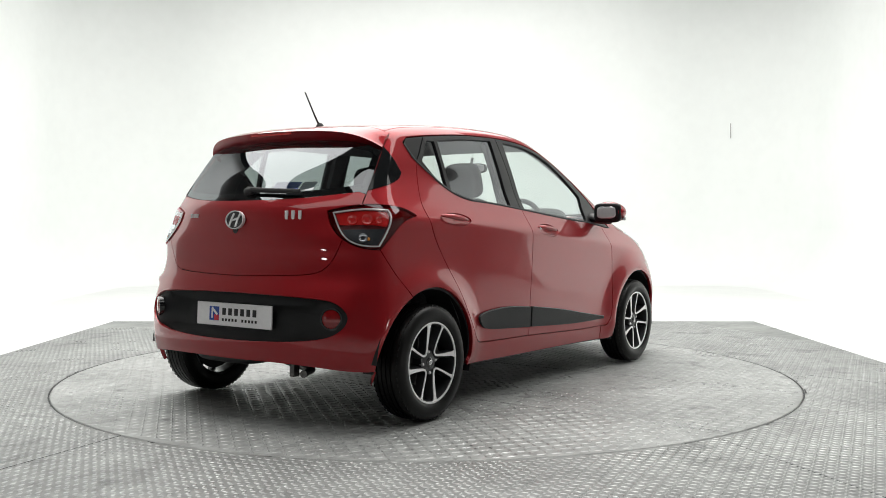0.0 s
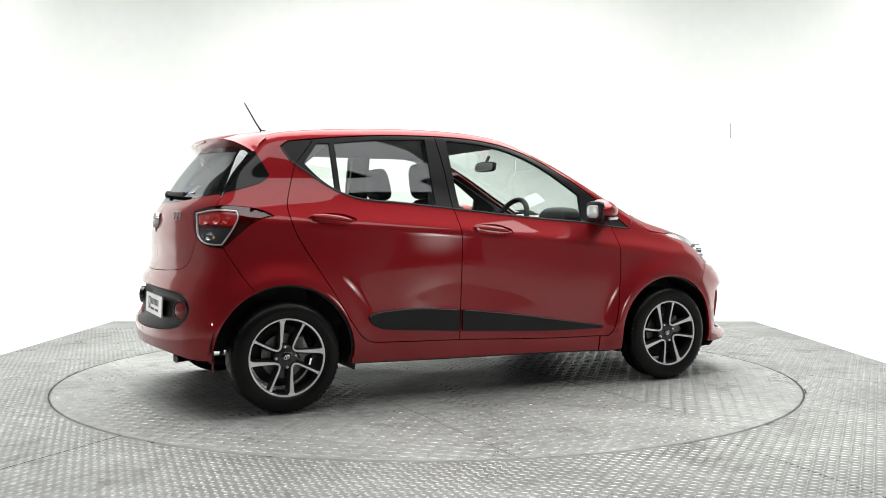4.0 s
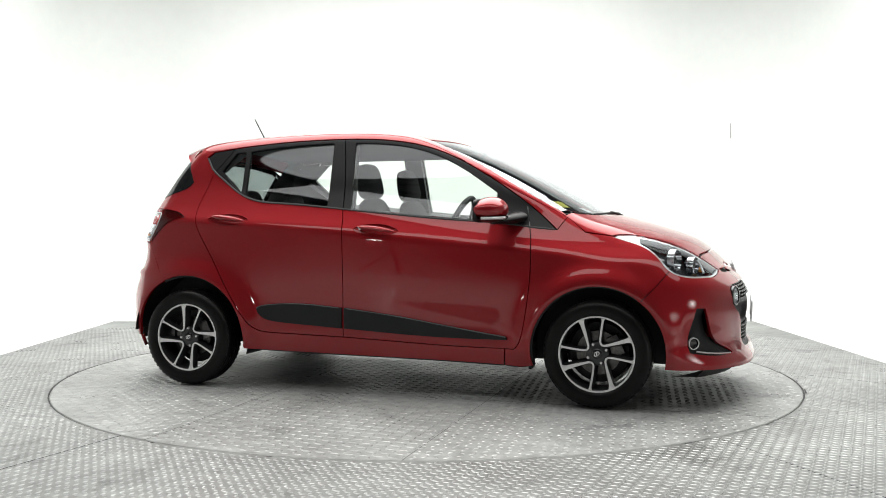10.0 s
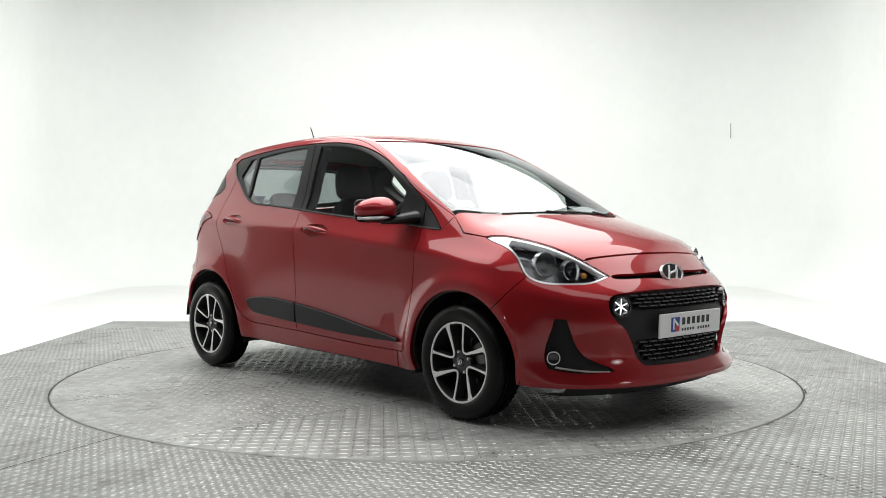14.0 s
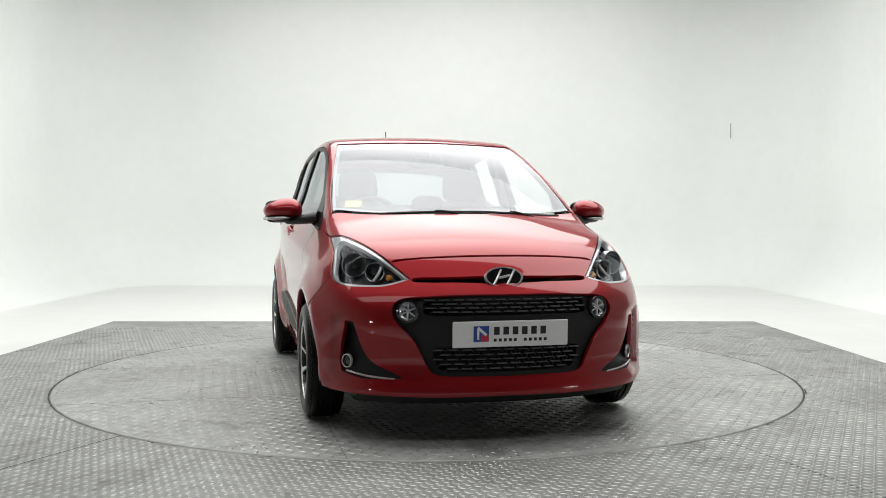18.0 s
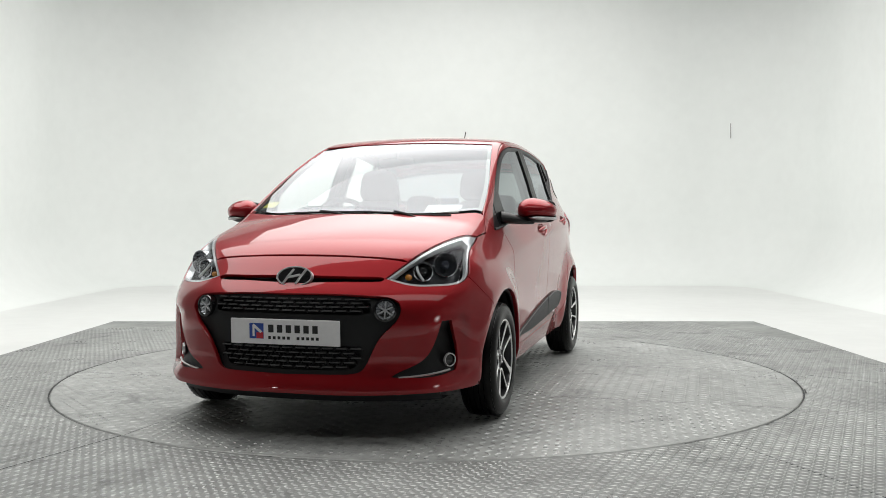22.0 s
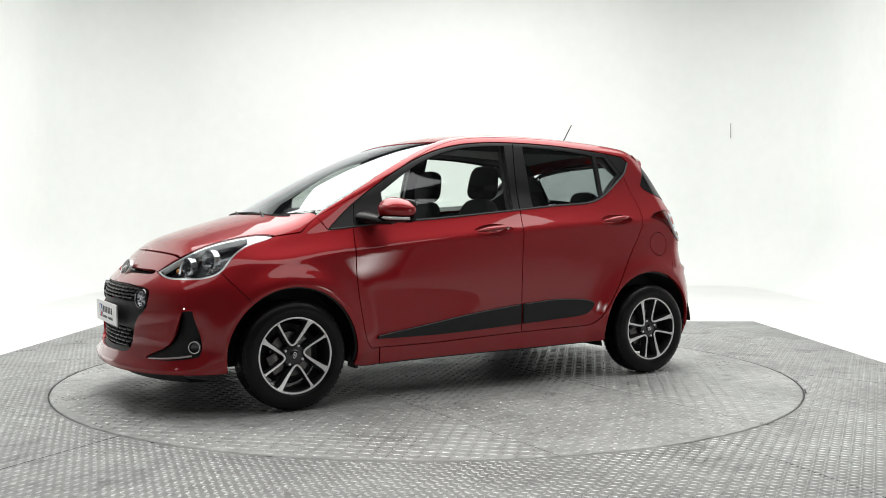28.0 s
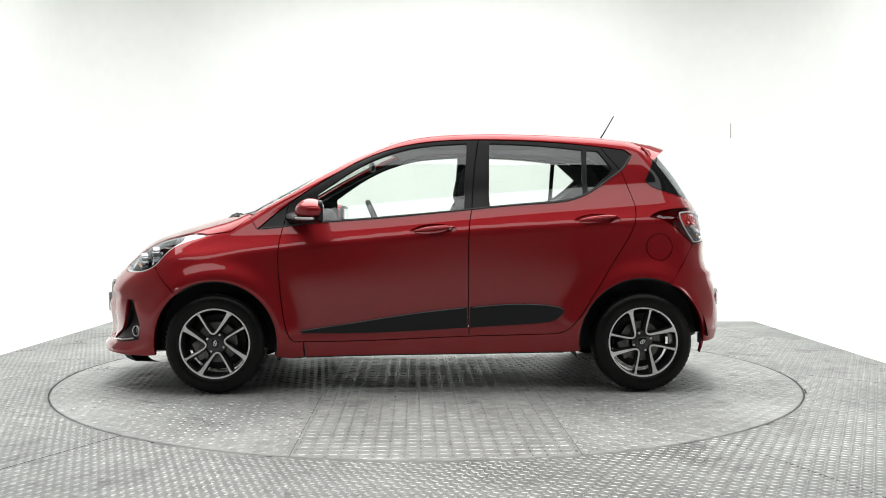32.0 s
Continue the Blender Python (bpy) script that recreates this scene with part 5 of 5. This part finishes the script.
def number_plate(x, z, way, lean):
    m = pose(x, 0, z, lean, 0, 90 * way)
    plate = part("number_plate", box_bm(-.26, .26, -.004, .004, -.056, .056, .003, m=m), WHITE_PLATE, car, "white show plate with a dealer's mark and dark print", smooth=False)
    f = m @ Matrix.Translation((0, -.0045, 0))
    part("mark_tile", box_bm(-.168, -.100, -.0008, .0006, -.032, .036, m=f), BLUE, plate, "blue square mark", smooth=False)
    part("mark_corner", box_bm(-.134, -.101, -.0012, .0004, -.031, -.004, m=f), CRIMSON, plate, "red corner of the mark", smooth=False)
    part("mark_slash", box_bm(-.040, .012, -.0016, .0002, -.006, .006, m=f @ Matrix.Translation((-.120, 0, .004)) @ pose(0, 0, 0, 0, 40, 0)), WHITE_PLATE, plate, smooth=False)
    part("mark_stem", box_bm(-.153, -.143, -.0016, .0002, -.022, .026, m=f), WHITE_PLATE, plate, smooth=False)
    xs = np.linspace(-.084, .168, 7)
    letter_bars(plate, [(a + .007, b - .010, .014) for a, b in zip(xs, xs[1:])], f, INK, .034)
    xs = np.linspace(-.082, .168, 12)
    letter_bars(plate, [(a + .004, b - .006, -.026) for k, (a, b) in enumerate(zip(xs, xs[1:])) if k != 5], f, INK, .013)
    return plate


number_plate(1.944, .470, 1, 2)
number_plate(-1.699, .503, -1, -3)


def oval_badge(c, aim_to, wide, tall):
    m = look(Vector(c), Vector(c) - Vector(aim_to))
    sc2 = Matrix.Diagonal((wide, tall, 1, 1))
    b = part("badge", lathe_bm([(0, .004), (.88, .004), (.90, -.004)], 48, m=m @ sc2), BLACK_GLOSS, car, "oval chrome badge")
    part("badge_ring", lathe_bm([(.86, .0), (.90, .009), (.97, .009), (1.0, -.004)], 48, m=m @ sc2), CHROME, b)
    for x0 in (-.34, .34):
        part("badge_stroke", tube_bm([m @ Vector((x0 * wide - .22 * wide, -.72 * tall, .005)), m @ Vector((x0 * wide + .02 * wide, 0, .008)), m @ Vector((x0 * wide + .24 * wide, .70 * tall, .005))], .0055, 8), CHROME, b)
    part("badge_stroke", tube_bm([m @ Vector((-.30 * wide, -.10 * tall, .008)), m @ Vector((0, .0 * tall, .010)), m @ Vector((.30 * wide, .15 * tall, .008))], .0055, 8), CHROME, b)
    return b


p = wrap(np.array([[CENTRE_F, .706]]))[0]
oval_badge((p[0] + .010, 0, .706), (.88, 0, .40), .090, .050)
p = wrap(np.array([[CENTRE_R, .962]]))[0]
oval_badge((p[0] - .008, 0, .962), (-.985, 0, .10), .064, .046)
for y0, w, h, z, n in ((-.335, .105, .042, .985, 3), (.36, .085, .022, .983, 5)):
    for k in range(n):
        y = y0 - w * (k - n / 2 + .5) / n
        q = face(np.array([[abs(y), z]]), -1)[0]
        part("badge_letter", box_bm(q[0] - .006, q[0] + .004, y - w / n * .24, y + w / n * .24, z - h / 2, z + h / 2, .003), CHROME, hatch, "chrome badge bar", smooth=False)
part("lock_hole", lathe_bm([(0, 0), (.016, .0), (.020, -.01)], 20, m=look((wrap(np.array([[CENTRE_R, .912]]))[0][0] - .002, 0, .912), (0, 0, .912))), DARK, hatch)

# ---- inside the car ----
for side in (1, -1):
    panel("front_door_card", front_door_line, TRIM_GREY, car, "dark grey door lining", side=side, lift=-.075, gap=.004, grid=.04, depth=0)
    panel("rear_door_card", rear_door_line, TRIM_GREY, car, "dark grey door lining", side=side, lift=-.075, gap=.004, grid=.04, depth=0)
    for x0, x1 in ((-1.085, -.24), (-.23, .82)):
        p = wrap(belt_line(x0, x1))
        rows = [[(q[0], side * (q[1] - d), q[2] - h) for q in p[::3]] for d, h in ((.006, .002), (.04, .0), (.085, .02))]
        verts = [v for r in rows for v in r]
        n = len(rows[0])
        mesh_object("window_ledge", verts, [(i + k * n, i + 1 + k * n, i + 1 + (k + 1) * n, i + (k + 1) * n) for k in range(2) for i in range(n - 1)], TRIM_GREY, car, "dark grey ledge under the window", smooth=True)
    # linings of the pillars and the roof's edge
    wide_b = outline(side_line([(-.345, float(belt(-.345))), (-.33, 1.2), (-.335, float(cant(-.335)))]), cant_line(-.335, -.215), side_line([(-.215, float(cant(-.215))), (-.20, 1.2), (-.19, float(belt(-.19)))]), belt_line(-.19, -.345))
    panel("pillar_lining", wide_b, TRIM_GREY, car, "grey pillar lining", side=side, lift=-.045, depth=.03, gap=0, grid=.04)
    tail_zone = outline(side_line([(-1.05, 1.25), (-.91, 1.37)]), side_line([(-.91, 1.37), (-1.10, 1.355)]), side_line([(-1.10, 1.355), (-1.20, 1.30), (-1.21, 1.15), (-1.10, 1.05)]), side_line([(-1.10, 1.05), (-.88, 1.06)]), side_line([(-.88, 1.06), (-.885, 1.10), (-1.05, 1.25)]))
    panel("rear_pillar_lining", tail_zone, TRIM_GREY, car, "grey rear pillar lining", side=side, lift=-.035, depth=0, gap=0, grid=.04)
    cz = cant_line(-1.10, .93)
    edge_in = np.concatenate([cz, edge_sz[::-1][4:-6]])
    panel("roof_rail_lining", edge_in, RAIL, car, "grey roof rail lining", side=side, lift=-.030, depth=.012, gap=0, grid=.04)
    belt_reel = wrap(side_line([(-.262, 1.06), (-.265, 1.33)]))
    part("seat_belt", tube_bm([(q[0] + .0, side * (q[1] - .075), q[2]) for q in belt_reel[::4]], .020, 6, flat=.15), TRIM_GREY, car, "grey seat belt")
lining = outline(np.stack([(y := np.linspace(-.53, .53, 40)), -1.22 + 0 * y], -1)[:, ::-1], np.array([(-1.22, .53), (.20, .53)]), np.stack([(y := np.linspace(.52, -.52, 40)), .245 - .22 * y * y], -1)[:, ::-1], np.array([(.20, -.53), (-1.22, -.53)]))
panel("headlining", lining, LINING, car, "pale grey headlining", chart=above, lift=-.045, depth=0, gap=0, grid=.05)


def seat(x, y):
    """A front seat: cushion, backrest, headrest on two posts."""
    part("seat_cushion", pillow_bm((.52, .50, .20), Matrix.Translation((x + .22, y, .46)) @ pose(0, 0, 0, 0, -8, 0), .4), CLOTH, car, "black cloth front seat cushion")
    back = part("seat_back", pillow_bm((.16, .48, .70), Matrix.Translation((x - .075, y, .75)) @ pose(0, 0, 0, 0, -14, 0), .42, taper=(.65, .74)), CLOTH, car, "black cloth front seat back")
    part("headrest", pillow_bm((.11, .265, .21), Matrix.Translation((x - .175, y, 1.192)) @ pose(0, 0, 0, 0, -10, 0), .55, taper=(.85, .88)), CLOTH, back, "black headrest")
    for s in (-.06, .06):
        part("headrest_post", tube_bm([(x - .140, y + s, 1.0), (x - .168, y + s, 1.13)], .007, 8), CHROME, back)


seat(-.06, -.345)
seat(-.06, .345)
part("rear_seat_cushion", pillow_bm((.50, 1.24, .20), Matrix.Translation((-.72, 0, .48)), .35), CLOTH, car, "black cloth rear bench cushion")
bench = part("rear_seat_back", pillow_bm((.15, 1.22, .56), Matrix.Translation((-.99, 0, .74)) @ pose(0, 0, 0, 0, -16, 0), .35, taper=(.7, .95)), CLOTH, car, "black cloth rear bench back")
for y in (-.30, .30):
    part("headrest", pillow_bm((.09, .25, .15), Matrix.Translation((-1.060, y, 1.075)) @ pose(0, 0, 0, 0, -12, 0), .55, taper=(.85, .9)), CLOTH, bench, "black rear headrest")
part("parcel_shelf", pillow_bm((.42, 1.10, .03), Matrix.Translation((-1.33, 0, 1.005)), .3), TRIM_GREY, car, "black parcel shelf")
dash = part("dashboard", pillow_bm((.62, 1.30, .34), Matrix.Translation((.90, 0, .800)), .42, taper=(.86, .94), rings=18, steps=40), TRIM_GREY, car, "dark grey dashboard")
part("instrument_hood", pillow_bm((.20, .36, .12), Matrix.Translation((.70, -.36, .985)), .6, taper=(.7, .8)), DARK, dash)
part("centre_console", pillow_bm((.50, .24, .34), Matrix.Translation((.62, 0, .66)) @ pose(0, 0, 0, 0, -20, 0), .4), DARK, dash)
for y in (-.58, .58):
    part("air_vent", lathe_bm([(.0, -.004), (.036, -.004), (.040, .006), (.048, .006), (.050, -.02)], 28, m=look((.615, y, .905), (1, y * 1.05, .86))), DARK, dash, "round air vent")
wm = Matrix.Translation((.330, -.36, .922)) @ pose(0, 0, 0, 0, -66, 0)
wheel_rim = bmesh.new()
lathe_bm([(.182 + .016 * math.cos(b), .016 * math.sin(b)) for b in np.linspace(0, 2 * math.pi, 11)], 48, wheel_rim, wm)
steering = part("steering_wheel", wheel_rim, DARK, car, "black three-spoke steering wheel")
part("airbag_boss", pillow_bm((.15, .15, .05), wm, .7), DARK, steering)
for a in (0, 180, 90):
    part("wheel_spoke", box_bm(.05, .175, -.014, .014, -.008, .008, .004, m=wm @ pose(0, 0, 0, 0, 0, a + 90)), TRIM_GREY, steering)
part("steering_column", tube_bm([(.35, -.36, .912), (.70, -.36, .78)], .045, 12), DARK, steering)
rvm = part("interior_mirror", pillow_bm((.03, .22, .065), Matrix.Translation((.36, -.02, 1.305)) @ pose(0, 0, 0, 0, 8, 6), .5), DARK, car, "black interior mirror")
part("mirror_glass", pillow_bm((.004, .20, .052), Matrix.Translation((.345, -.02, 1.304)) @ pose(0, 0, 0, 0, 8, 6), .5), CHROME, rvm)
part("mirror_stalk", tube_bm([(.365, -.01, 1.32), (.395, 0, 1.375)], .010, 8), DARK, rvm)

# stickers and a sheet behind the windscreen
def sticker(name, x, y, w, h, mat, label, lift=-.010):
    p = above(np.array([(x, y)]))[0]
    n = Vector(normal(p[None])[0])
    m = look(p + n * lift, p)
    return part(name, box_bm(-w / 2, w / 2, -h / 2, h / 2, -.0005, .0005, m=m), mat, car, label, smooth=False)


sticker("windscreen_sticker", .965, -.545, .085, .065, YELLOW, "small yellow sticker inside the windscreen")
part("dashboard_sheet", box_bm(-.05, .05, -.095, .095, -.001, .001, m=pose(.95, .44, 1.022, 0, 24, 0)), PAPER, car, "white sheet of paper lying on the dashboard", smooth=False)
for y0, y1, mat, label in ((-.150, -.300, BLUE, "blue dealer sticker inside the tailgate window"), (-.303, -.385, PAPER, "white part of the dealer sticker")):
    q = face(np.array([[abs(y0 + y1) / 2, 1.125]]), -1)[0]
    part("window_sticker", box_bm(-abs(y1 - y0) / 2, abs(y1 - y0) / 2, -.0008, .0008, -.033, .033, m=pose(q[0] + .012, (y0 + y1) / 2, 1.122, -50, 0, -83)), mat, car, label, smooth=False)


# ---- what moves ----
def motions():
    rows = [(t, pose(0, 0, 0, 0, 0, turn(t))) for t in range(33)]
    walk(turntable, rows)
    walk(car, [(t, m @ Matrix.Translation((.0012, -.0709, .003))) for t, m in rows])


motions()
